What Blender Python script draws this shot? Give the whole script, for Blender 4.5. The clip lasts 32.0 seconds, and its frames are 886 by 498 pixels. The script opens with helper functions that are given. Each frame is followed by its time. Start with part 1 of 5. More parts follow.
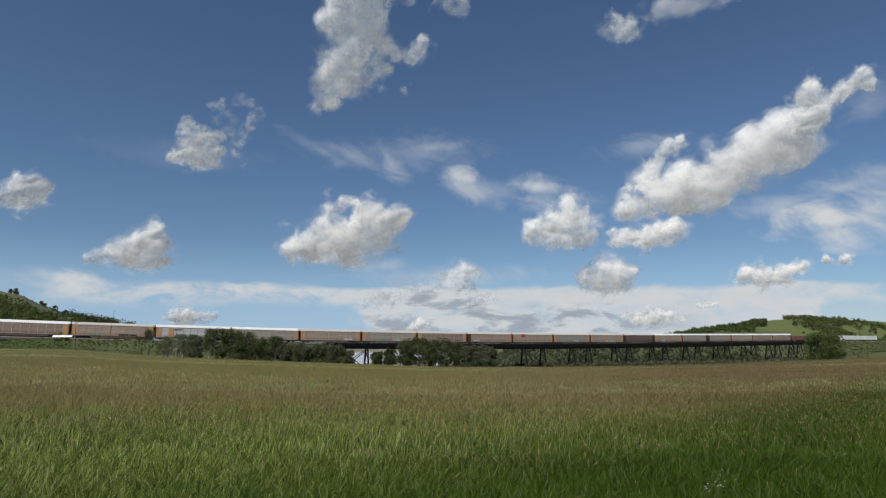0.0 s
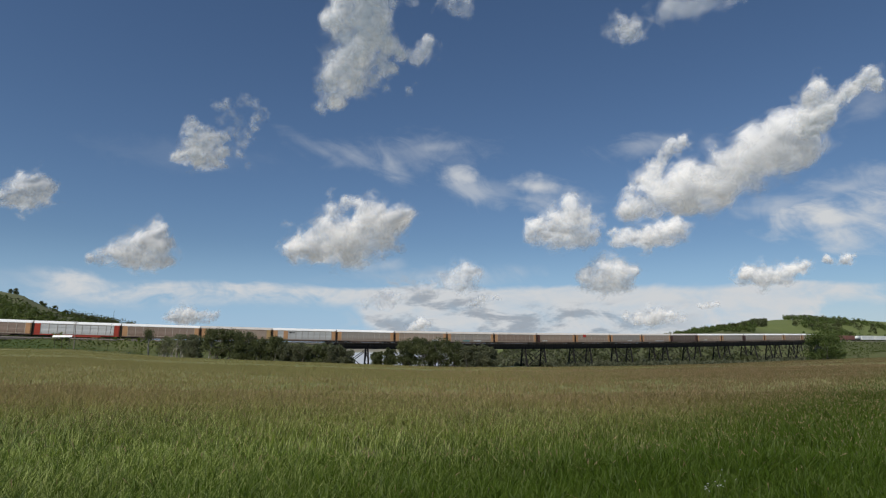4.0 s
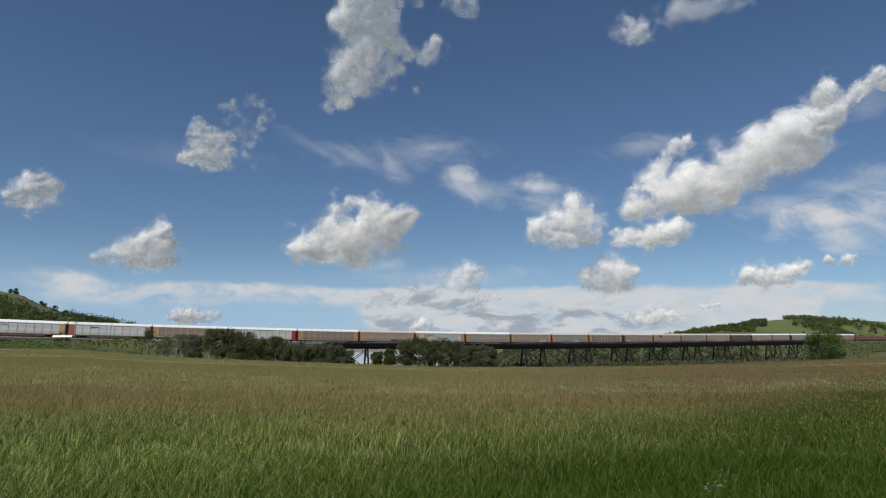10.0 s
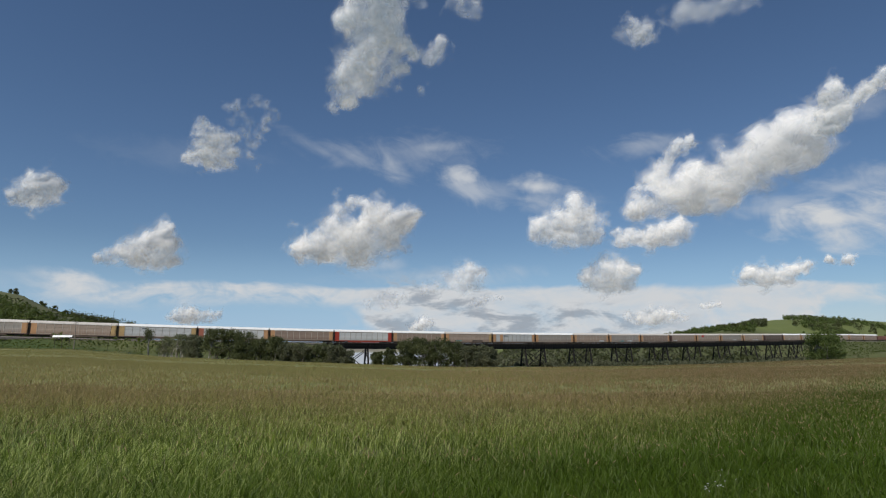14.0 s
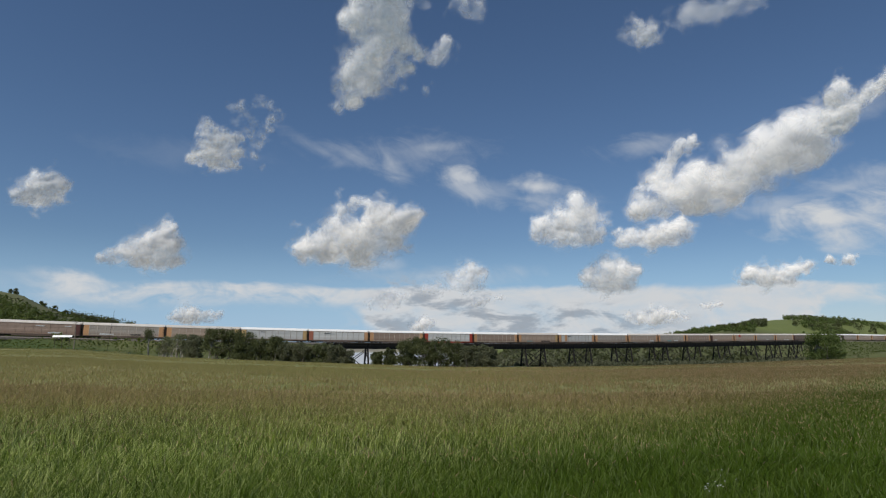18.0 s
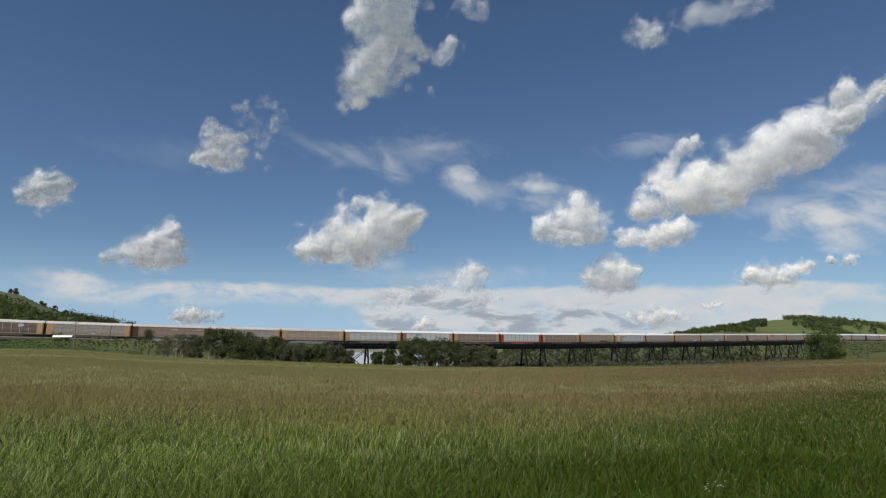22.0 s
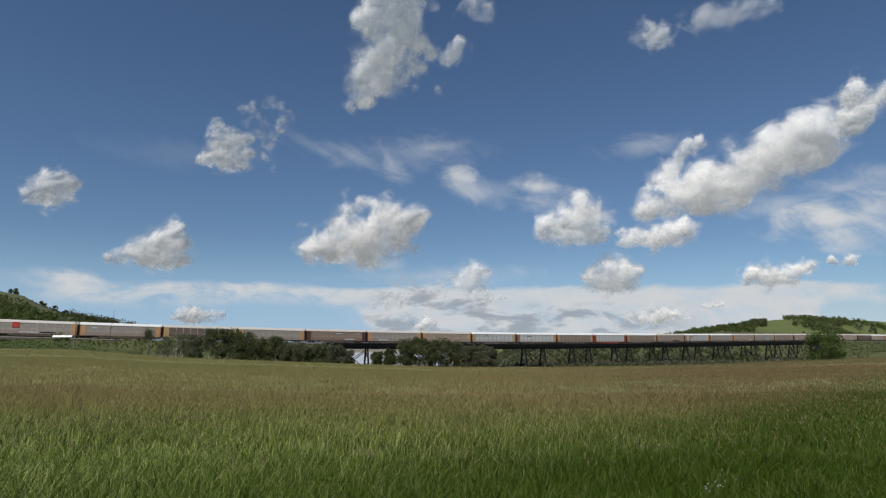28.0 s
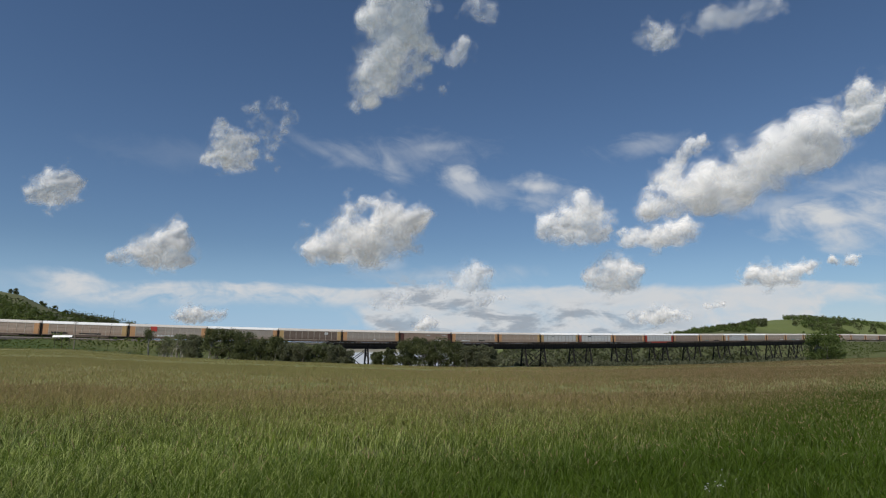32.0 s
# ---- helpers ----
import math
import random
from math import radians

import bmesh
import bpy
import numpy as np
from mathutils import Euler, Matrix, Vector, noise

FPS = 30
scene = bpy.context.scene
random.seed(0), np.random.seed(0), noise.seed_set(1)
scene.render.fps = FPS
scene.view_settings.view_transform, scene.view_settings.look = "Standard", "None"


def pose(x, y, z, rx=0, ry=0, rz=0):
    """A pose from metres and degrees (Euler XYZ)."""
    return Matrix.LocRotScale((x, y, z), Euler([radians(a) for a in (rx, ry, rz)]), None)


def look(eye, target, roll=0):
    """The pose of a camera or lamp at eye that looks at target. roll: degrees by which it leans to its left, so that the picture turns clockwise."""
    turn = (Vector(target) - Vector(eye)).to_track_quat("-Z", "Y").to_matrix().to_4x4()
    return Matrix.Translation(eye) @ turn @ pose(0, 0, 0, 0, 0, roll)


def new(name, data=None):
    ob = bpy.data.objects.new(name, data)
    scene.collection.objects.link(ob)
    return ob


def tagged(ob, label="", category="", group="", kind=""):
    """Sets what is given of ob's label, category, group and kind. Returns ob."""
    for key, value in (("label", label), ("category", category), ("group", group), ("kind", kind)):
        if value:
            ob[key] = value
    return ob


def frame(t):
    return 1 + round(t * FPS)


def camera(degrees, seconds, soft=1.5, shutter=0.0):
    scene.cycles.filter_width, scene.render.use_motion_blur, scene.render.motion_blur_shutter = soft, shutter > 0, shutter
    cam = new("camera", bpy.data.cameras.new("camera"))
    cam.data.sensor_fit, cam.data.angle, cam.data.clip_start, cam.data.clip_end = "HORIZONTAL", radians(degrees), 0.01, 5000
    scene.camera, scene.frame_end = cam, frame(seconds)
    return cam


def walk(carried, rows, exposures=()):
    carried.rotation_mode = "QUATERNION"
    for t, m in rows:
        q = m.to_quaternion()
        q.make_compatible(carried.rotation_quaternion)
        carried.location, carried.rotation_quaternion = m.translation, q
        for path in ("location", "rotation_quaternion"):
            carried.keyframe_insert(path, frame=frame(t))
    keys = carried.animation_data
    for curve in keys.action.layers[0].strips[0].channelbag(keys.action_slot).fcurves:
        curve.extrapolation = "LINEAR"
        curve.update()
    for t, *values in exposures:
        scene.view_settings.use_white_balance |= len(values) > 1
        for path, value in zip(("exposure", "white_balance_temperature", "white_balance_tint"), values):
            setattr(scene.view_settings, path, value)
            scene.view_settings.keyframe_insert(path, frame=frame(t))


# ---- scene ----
cam = camera(70.957, 32.0, soft=1.2)
TILT = math.degrees(math.atan(171 / 1100))
EYE = 1.6
scene.cycles.transparent_max_bounces = 48
walk(cam, [(0, pose(0, 0, EYE, 90 + TILT)), (32, pose(0, 0, EYE, 90 + TILT))], exposures=[(0, 0.0), (32, 0.0)])

# ---- light ----
SUN_ELEV, SUN_AZ = 50.0, 216.0   # degrees; azimuth clockwise from the view's forward (+y)


def sun_dir():
    e, a = radians(SUN_ELEV), radians(SUN_AZ)
    return Vector((math.sin(a) * math.cos(e), math.cos(a) * math.cos(e), math.sin(e)))


sun = new("sun", bpy.data.lights.new("sun", "SUN"))
sun.data.energy, sun.data.angle, sun.data.color = 4.0, radians(0.53), (1.0, 0.95, 0.87)
sun.matrix_basis = look(sun_dir() * 100, (0, 0, 0))


class Nodes:
    """Short writing of shader node trees."""

    def __init__(self, tree):
        self.t = tree
        tree.nodes.clear()

    def n(self, kind, **props):
        node = self.t.nodes.new(kind)
        for k, v in props.items():
            if k == "inp":
                for key, val in v.items():
                    self.put(node.inputs[key], val)
            elif k == "op":
                node.operation = v
            elif k == "blend":
                node.blend_type = v
            elif k == "dtype":
                node.data_type = v
            elif k == "name":
                node.attribute_name = v
            elif k == "dims":
                node.noise_dimensions = v
        return node

    def put(self, socket, val):
        if isinstance(val, bpy.types.NodeSocket):
            self.t.links.new(val, socket)
        else:
            socket.default_value = val

    def m(self, op, a, b=0.0, c=0.0, clamp=False):
        node = self.n("ShaderNodeMath", op=op)
        node.use_clamp = clamp
        for i, v in enumerate((a, b, c)):
            self.put(node.inputs[i], v)
        return node.outputs[0]

    def mix(self, f, a, b, blend="MIX"):
        node = self.n("ShaderNodeMix", dtype="RGBA", blend=blend)
        self.put(node.inputs[0], f)
        self.put(node.inputs[6], a)
        self.put(node.inputs[7], b)
        return node.outputs[2]

    def ramp(self, f, lo, hi, a=0.0, b=1.0):
        node = self.n("ShaderNodeMapRange")
        node.interpolation_type = "SMOOTHSTEP"
        for i, v in enumerate((f, lo, hi, a, b)):
            self.put(node.inputs[i], v)
        return node.outputs[0]

    def noise(self, vec, scale, detail=4.0, rough=0.55, warp=0.0):
        node = self.n("ShaderNodeTexNoise", inp={"Scale": scale, "Detail": detail, "Roughness": rough, "Distortion": warp})
        if vec is not None:
            self.put(node.inputs["Vector"], vec)
        return node.outputs["Fac"]

    def xyz(self, x, y, z=0.0):
        node = self.n("ShaderNodeCombineXYZ")
        for i, v in enumerate((x, y, z)):
            self.put(node.inputs[i], v)
        return node.outputs[0]


def rgb(r, g, b):
    return (r, g, b, 1.0)


def make_world():
    w = bpy.data.worlds.new("sky")
    scene.world = w
    w.use_nodes = True
    N = Nodes(w.node_tree)
    sky = N.n("ShaderNodeTexSky")
    sky.sky_type, sky.sun_disc = "NISHITA", False
    sky.sun_elevation, sky.sun_rotation = radians(SUN_ELEV), radians(SUN_AZ)
    sky.altitude, sky.air_density, sky.dust_density, sky.ozone_density = 600, 1.0, 0.1, 2.8
    tc = N.n("ShaderNodeTexCoord")
    sep = N.n("ShaderNodeSeparateXYZ", inp={0: tc.outputs["Generated"]})
    X, Y, Z = sep.outputs
    el = N.m("ARCTAN2", Z, N.m("SQRT", N.m("ADD", N.m("MULTIPLY", X, X), N.m("MULTIPLY", Y, Y))))
    az = N.m("ARCTAN2", X, Y)
    soft = N.noise(N.xyz(N.m("ADD", N.m("MULTIPLY", az, 1.6), N.m("MULTIPLY", el, 1.2)), N.m("MULTIPLY", el, 3.2), 3.0), 4.0, 6, 0.6, 0.8)
    streak = N.noise(N.xyz(N.m("ADD", N.m("MULTIPLY", az, 2.0), N.m("MULTIPLY", el, 3.4)), N.m("SUBTRACT", N.m("MULTIPLY", el, 7.0), N.m("MULTIPLY", az, 1.6)), 5.0), 5.0, 8, 0.57, 0.6)
    curl = N.noise(N.xyz(N.m("ADD", az, N.m("MULTIPLY", el, 0.5)), N.m("MULTIPLY", el, 1.5), 9.0), 15.0, 8, 0.6, 1.0)
    veil = N.m("ADD", N.m("MULTIPLY", streak, 0.4), N.m("MULTIPLY", curl, 0.6))
    # a layer of thin cloud low over the horizon; it lifts off the horizon to both sides
    lift = N.m("ADD", N.ramp(az, radians(-5), radians(-9), 0.0, 0.052), N.ramp(N.m("ADD", az, N.m("MULTIPLY", N.m("SUBTRACT", soft, 0.5), 0.7)), radians(24), radians(36), 0.0, 0.056))
    ripple = N.m("MULTIPLY", N.m("SUBTRACT", N.noise(N.xyz(az, N.m("MULTIPLY", el, 3.0), 1.0), 5.0, 7, 0.62, 0.4), 0.5), 0.05)
    edge = N.m("ADD", N.m("ADD", el, ripple), N.ramp(az, radians(10), radians(22), 0.0, 0.010))
    low = N.m("MULTIPLY", N.ramp(edge, 0.101, 0.089), N.m("MULTIPLY", N.ramp(az, radians(-35), radians(-31), 0.15, 1.0), N.ramp(N.m("SUBTRACT", edge, lift), -0.004, 0.026)))
    low = N.m("MULTIPLY", low, N.m("SUBTRACT", N.ramp(veil, 0.30, 0.60, 0.55, 1.0), N.m("MULTIPLY", lift, N.ramp(veil, 0.60, 0.32, 0.5, 11.0))), clamp=True)
    low = N.m("MAXIMUM", low, N.m("MULTIPLY", N.ramp(az, radians(20), radians(29)), N.ramp(el, 0.095, 0.04, 0.0, 0.2)))
    haze = N.m("MULTIPLY", N.ramp(el, 0.17, 0.0, 0.0, 0.72), N.ramp(az, radians(23), radians(33), 1.0, 0.6))
    total = low
    # high wisps: azimuth, elevation, half-widths, slant, strength
    for a, e, wa, we, sl, k in ((-11.2, 17.4, 3.4, 0.6, -0.42, 0.24), (-8.5, 17.2, 3.4, 1.2, -0.3, 0.34), (-4.9, 16.8, 1.4, 1.7, -0.5, 0.46), (-1.0, 18.1, 3.2, 0.6, 0.05, 0.40), (-4.0, 17.7, 6.5, 1.3, 0.0, 0.30),
                                (1.9, 15.4, 1.5, 0.8, -0.2, 0.85), (2.6, 14.5, 2.4, 1.2, -0.35, 0.55), (8.8, 14.4, 2.6, 0.9, -0.15, 0.85), (9.6, 13.2, 2.4, 1.4, -0.2, 0.45), (12.5, 13.4, 2.5, 0.9, -0.3, 0.45), (5.5, 14.2, 2.5, 0.9, -0.1, 0.25),
                                (32.2, 10.2, 3.4, 1.6, 0.0, 1.2), (35.0, 10.2, 3.4, 1.9, 0.0, 1.2), (32.7, 8.5, 1.8, 1.2, 0.0, 0.95), (29.2, 11.3, 3.6, 0.9, 0.05, 0.5), (33.5, 12.2, 4.4, 1.1, 0.1, 0.5),
                                (18.3, 17.4, 3.4, 0.8, 0.05, 0.36), (35.6, 18.2, 2.0, 1.2, 0.4, 0.25), (-23, 16, 6, 1.2, 0.0, 0.08), (-0.5, 6.4, 8.0, 0.8, 0.02, 0.45), (-5.5, 7.2, 3.0, 0.7, 0.1, 0.4)):
        xa = N.m("SUBTRACT", az, radians(a))
        da = N.m("DIVIDE", xa, radians(wa))
        de = N.m("DIVIDE", N.m("SUBTRACT", N.m("SUBTRACT", el, radians(e)), N.m("MULTIPLY", xa, sl)), radians(we))
        g = N.m("SQRT", N.m("ADD", N.m("MULTIPLY", da, da), N.m("MULTIPLY", de, de)))
        g = N.m("ADD", N.m("ADD", N.m("SUBTRACT", 1.45, g), N.m("MULTIPLY", N.m("SUBTRACT", curl, 0.5), 2.6)), N.m("ADD", N.m("MULTIPLY", N.m("SUBTRACT", streak, 0.5), 1.0), N.m("MULTIPLY", N.m("SUBTRACT", soft, 0.5), 2.2)))
        total = N.m("MAXIMUM", total, N.m("MULTIPLY", N.ramp(g, -0.1, 1.9), k))
    # grey undersides within the low layer
    grey = N.ramp(N.noise(N.xyz(N.m("MULTIPLY", az, 1.5), N.m("MULTIPLY", el, 4.6), 7.0), 8.0, 8, 0.64, 0.3), 0.46, 0.60)
    grey = N.m("MULTIPLY", grey, N.m("MULTIPLY", N.m("MAXIMUM", N.ramp(el, 0.075, 0.05), N.m("MULTIPLY", N.ramp(el, 0.130, 0.100), N.m("MULTIPLY", N.ramp(az, radians(-8), radians(-4)), N.ramp(az, radians(5), radians(3))))), N.m("MULTIPLY", N.ramp(az, radians(-10), radians(-5)), N.ramp(az, radians(24), radians(17)))))
    white = N.mix(N.m("MULTIPLY", grey, 0.9), rgb(9.2, 9.5, 9.8), rgb(4.6, 5.2, 6.0))
    total = N.m("MAXIMUM", total, N.m("MULTIPLY", grey, 0.7))
    col = N.mix(total, N.mix(haze, N.mix(1.0, sky.outputs[0], rgb(0.88, 0.99, 1.09), "MULTIPLY"), rgb(4.8, 7.6, 11.3)), white)
    bg = N.n("ShaderNodeBackground", inp={"Color": col, "Strength": 0.066})
    out = N.n("ShaderNodeOutputWorld")
    N.put(out.inputs[0], bg.outputs[0])


make_world()

# ---- materials ----


def material(name, build):
    mat = bpy.data.materials.new(name)
    mat.use_nodes = True
    N = Nodes(mat.node_tree)
    shader = build(N)
    out = N.n("ShaderNodeOutputMaterial")
    N.put(out.inputs[0], shader)
    return mat


def principled(N, color, rough=0.7, metal=0.0, bump=None, strength=0.3, dist=0.02, spec=0.3):
    p = N.n("ShaderNodeBsdfPrincipled", inp={"Base Color": color, "Roughness": rough, "Metallic": metal, "Specular IOR Level": spec})
    if bump is not None:
        b = N.n("ShaderNodeBump", inp={"Height": bump, "Strength": strength, "Distance": dist})
        N.put(p.inputs["Normal"], b.outputs[0])
    return p.outputs[0]


def pos(N):
    return N.n("ShaderNodeNewGeometry").outputs["Position"]


def obj(N):
    return N.n("ShaderNodeTexCoord").outputs["Object"]


def paint(name, base, dirt, amount=0.5, rough=0.6, metal=0.0, streak=2.0):
    """Weathered railway paint: vertical streaks of grime over a base colour, each piece a little different."""
    def build(N):
        o = obj(N)
        sep = N.n("ShaderNodeSeparateXYZ", inp={0: o})
        rnd = N.n("ShaderNodeObjectInfo").outputs["Random"]
        v = N.xyz(N.m("ADD", N.m("MULTIPLY", sep.outputs[0], streak), N.m("MULTIPLY", rnd, 37.0)), sep.outputs[1], N.m("MULTIPLY", sep.outputs[2], 0.35))
        streaks = N.noise(v, 1.6, 5, 0.65)
        patch = N.noise(o, 0.45, 4, 0.6)
        f = N.m("MULTIPLY", N.ramp(N.m("ADD", N.m("MULTIPLY", streaks, 0.65), N.m("MULTIPLY", patch, 0.5)), 0.42, 0.75), amount, clamp=True)
        # road grime thrown up along the lower side
        f = N.m("ADD", f, N.m("MULTIPLY", N.ramp(sep.outputs[2], 2.6, 0.8), N.m("MULTIPLY", N.m("ADD", streaks, 0.2), amount * 1.1)), clamp=True)
        tone = N.mix(N.m("MULTIPLY", rnd, 0.3), rgb(*base), rgb(*[c * 0.72 for c in base]))
        col = N.mix(f, tone, rgb(*dirt))
        return principled(N, col, rough, metal, bump=streaks, strength=0.12, dist=0.02)
    return material(name, build)


def plain(name, base, other, scale=3.0, rough=0.8, metal=0.0, bump=0.2, dist=0.02):
    def build(N):
        o = obj(N)
        big = N.noise(o, scale * 0.25, 4, 0.6)
        small = N.noise(o, scale * 3.0, 5, 0.65)
        f = N.ramp(N.m("ADD", N.m("MULTIPLY", big, 0.6), N.m("MULTIPLY", small, 0.4)), 0.35, 0.66)
        return principled(N, N.mix(f, rgb(*base), rgb(*other)), rough, metal, bump=small, strength=bump, dist=dist)
    return material(name, build)


def leaf(name, dark, light, lets_by=0.35, scale=0.35):
    """Foliage: varies leaf by leaf and branch by branch; lets light through."""
    def build(N):
        rnd = N.n("ShaderNodeNewGeometry").outputs["Random Per Island"]
        big = N.noise(pos(N), scale, 3, 0.5)
        f = N.m("ADD", N.m("MULTIPLY", rnd, 0.6), N.ramp(big, 0.35, 0.65, 0.0, 0.4))
        col = N.mix(f, rgb(*dark), rgb(*light))
        p = N.n("ShaderNodeBsdfPrincipled", inp={"Base Color": col, "Roughness": 0.55, "Specular IOR Level": 0.25})
        tr = N.n("ShaderNodeBsdfTranslucent", inp={"Color": N.mix(0.5, col, rgb(light[0] * 1.5, light[1] * 1.5, light[2] * 0.8))})
        mx = N.n("ShaderNodeMixShader", inp={0: lets_by, 1: p.outputs[0], 2: tr.outputs[0]})
        return mx.outputs[0]
    return material(name, build)


def grass_mat():
    """Blades: green below, drier towards the tip; the seed heads carry h above 1."""
    def build(N):
        rnd = N.n("ShaderNodeNewGeometry").outputs["Random Per Island"]
        h = N.n("ShaderNodeAttribute", name="h").outputs["Fac"]
        P = pos(N)
        patch = N.noise(P, 0.09, 4, 0.6)
        clump = N.noise(P, 0.8, 3, 0.6)
        green = N.mix(N.ramp(clump, 0.3, 0.7), rgb(0.135, 0.220, 0.020), rgb(0.225, 0.300, 0.040))
        green = N.mix(N.m("MULTIPLY", N.ramp(patch, 0.42, 0.62), 0.6), green, rgb(0.163, 0.194, 0.060))
        green = N.mix(N.m("MULTIPLY", N.ramp(h, 0.55, 1.0), 0.4), green, rgb(0.232, 0.275, 0.069))
        straw = N.mix(rnd, rgb(0.198, 0.172, 0.086), rgb(0.292, 0.267, 0.146))
        green = N.mix(N.ramp(rnd, 0.90, 0.97), green, straw)
        seed = N.mix(rnd, rgb(0.300, 0.198, 0.112), rgb(0.440, 0.318, 0.185))
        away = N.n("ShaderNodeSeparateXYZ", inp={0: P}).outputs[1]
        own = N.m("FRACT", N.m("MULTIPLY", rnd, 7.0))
        # random blades darkened to paint the shade in the gaps, less so further out
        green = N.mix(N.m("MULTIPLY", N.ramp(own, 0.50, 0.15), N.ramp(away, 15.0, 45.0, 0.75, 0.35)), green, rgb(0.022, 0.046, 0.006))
        # random blades brightened, the sun's glints put into their colour
        green = N.mix(N.m("MULTIPLY", N.ramp(own, 0.74, 0.90), 0.9), green, rgb(0.540, 0.600, 0.210))
        side = N.n("ShaderNodeSeparateXYZ", inp={0: P}).outputs[0]
        # further out the sward is drier
        out = N.n("ShaderNodeSeparateXYZ", inp={0: P}).outputs[1]
        green = N.mix(N.m("MULTIPLY", N.ramp(out, 7.5, 22.0), N.ramp(patch, 0.36, 0.62, 0.82, 0.52)), green, rgb(0.312, 0.240, 0.104))
        red = N.m("MULTIPLY", N.ramp(N.noise(N.xyz(N.n("ShaderNodeSeparateXYZ", inp={0: P}).outputs[0], N.m("MULTIPLY", out, 0.45)), 0.07, 3, 0.5), 0.48, 0.62), N.ramp(out, 10.0, 20.0))
        green = N.mix(N.m("MULTIPLY", red, 0.22), green, rgb(0.325, 0.215, 0.108))
        # beyond the seeding belt the field is shorter and olive
        aside = N.m("DIVIDE", side, N.m("MAXIMUM", out, 1.0))
        green = N.mix(N.m("MULTIPLY", N.ramp(out, 30.0, 62.0), N.ramp(aside, 0.15, -0.3, 0.2, 0.85)), green, rgb(0.275, 0.262, 0.095))
        green = N.mix(N.m("MULTIPLY", N.ramp(out, 10.0, 30.0), N.ramp(aside, 0.0, 0.5, 0.0, 0.8)), green, rgb(0.150, 0.112, 0.050))
        # the lush verge close by is deeper green; shade to the right painted in
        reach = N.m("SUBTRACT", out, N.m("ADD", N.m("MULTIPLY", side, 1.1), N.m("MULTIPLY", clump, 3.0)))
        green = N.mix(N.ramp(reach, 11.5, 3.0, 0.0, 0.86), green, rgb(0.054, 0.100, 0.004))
        col = N.mix(N.ramp(h, 1.2, 1.8), green, seed)
        col = N.mix(N.m("MULTIPLY", N.ramp(out, 24.0, 58.0), N.ramp(aside, 0.15, -0.3, 0.0, 0.75)), col, rgb(0.285, 0.262, 0.100))
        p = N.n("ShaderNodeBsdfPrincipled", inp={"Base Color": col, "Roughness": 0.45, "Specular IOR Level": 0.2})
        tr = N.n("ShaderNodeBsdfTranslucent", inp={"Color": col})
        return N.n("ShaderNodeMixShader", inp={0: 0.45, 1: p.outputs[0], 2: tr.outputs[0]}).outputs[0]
    return material("meadow_grass", build)


def ground_mat():
    """Meadow soil and turf seen from afar: mottled greens, with drier reddish seed-head patches."""
    def build(N):
        P = pos(N)
        big = N.noise(P, 0.012, 5, 0.6)
        mid = N.noise(P, 0.07, 5, 0.6)
        fine = N.noise(P, 1.3, 6, 0.7)
        col = N.mix(N.ramp(mid, 0.35, 0.65), rgb(0.150, 0.165, 0.050), rgb(0.205, 0.190, 0.070))
        col = N.mix(N.m("MULTIPLY", N.ramp(big, 0.45, 0.6), 0.5), col, rgb(0.176, 0.150, 0.071))
        col = N.mix(N.m("MULTIPLY", N.ramp(fine, 0.45, 0.75), 0.35), col, rgb(0.073, 0.086, 0.026))
        # greener pasture and scrub beyond the field
        out = N.n("ShaderNodeSeparateXYZ", inp={0: P}).outputs[1]
        pasture = N.mix(N.ramp(mid, 0.3, 0.7), rgb(0.062, 0.076, 0.026), rgb(0.094, 0.108, 0.038))
        pasture = N.mix(N.m("MULTIPLY", N.ramp(fine, 0.42, 0.62), 0.4), pasture, rgb(0.062, 0.066, 0.028))
        pasture = N.mix(N.m("MULTIPLY", N.ramp(N.noise(P, 0.16, 4, 0.6), 0.5, 0.68), 0.35), pasture, rgb(0.128, 0.106, 0.058))
        # the rank growth on the railway bank is darker
        pasture = N.mix(N.ramp(out, 238.0, 222.0), pasture, rgb(0.042, 0.066, 0.017))
        # rough brownish grazing on the near hill
        near_hill = N.m("MULTIPLY", N.ramp(out, 240.0, 262.0), N.ramp(N.n("ShaderNodeSeparateXYZ", inp={0: P}).outputs[0], -130.0, -165.0))
        pasture = N.mix(N.m("MULTIPLY", near_hill, N.ramp(mid, 0.35, 0.6, 0.35, 0.85)), pasture, rgb(0.112, 0.120, 0.056))
        # fresher grass on the far hill
        pasture = N.mix(N.m("MULTIPLY", N.ramp(out, 630.0, 690.0), 0.6), pasture, rgb(0.140, 0.175, 0.048))
        col = N.mix(N.ramp(out, 160.0, 205.0), col, pasture)
        # unseen land far out and behind, neutral so no green bounces onto the clouds
        afar = N.m("MAXIMUM", N.ramp(out, 900.0, 1200.0), N.ramp(out, -30.0, -200.0))
        col = N.mix(afar, col, N.mix(N.ramp(big, 0.4, 0.6), rgb(0.175, 0.165, 0.115), rgb(0.215, 0.195, 0.150)))
        # soil between the near tussocks, the grass's shade painted in as a darker tone
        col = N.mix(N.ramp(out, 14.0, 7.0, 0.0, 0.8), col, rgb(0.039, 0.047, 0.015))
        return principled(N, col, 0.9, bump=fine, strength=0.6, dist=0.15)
    return material("meadow_ground", build)


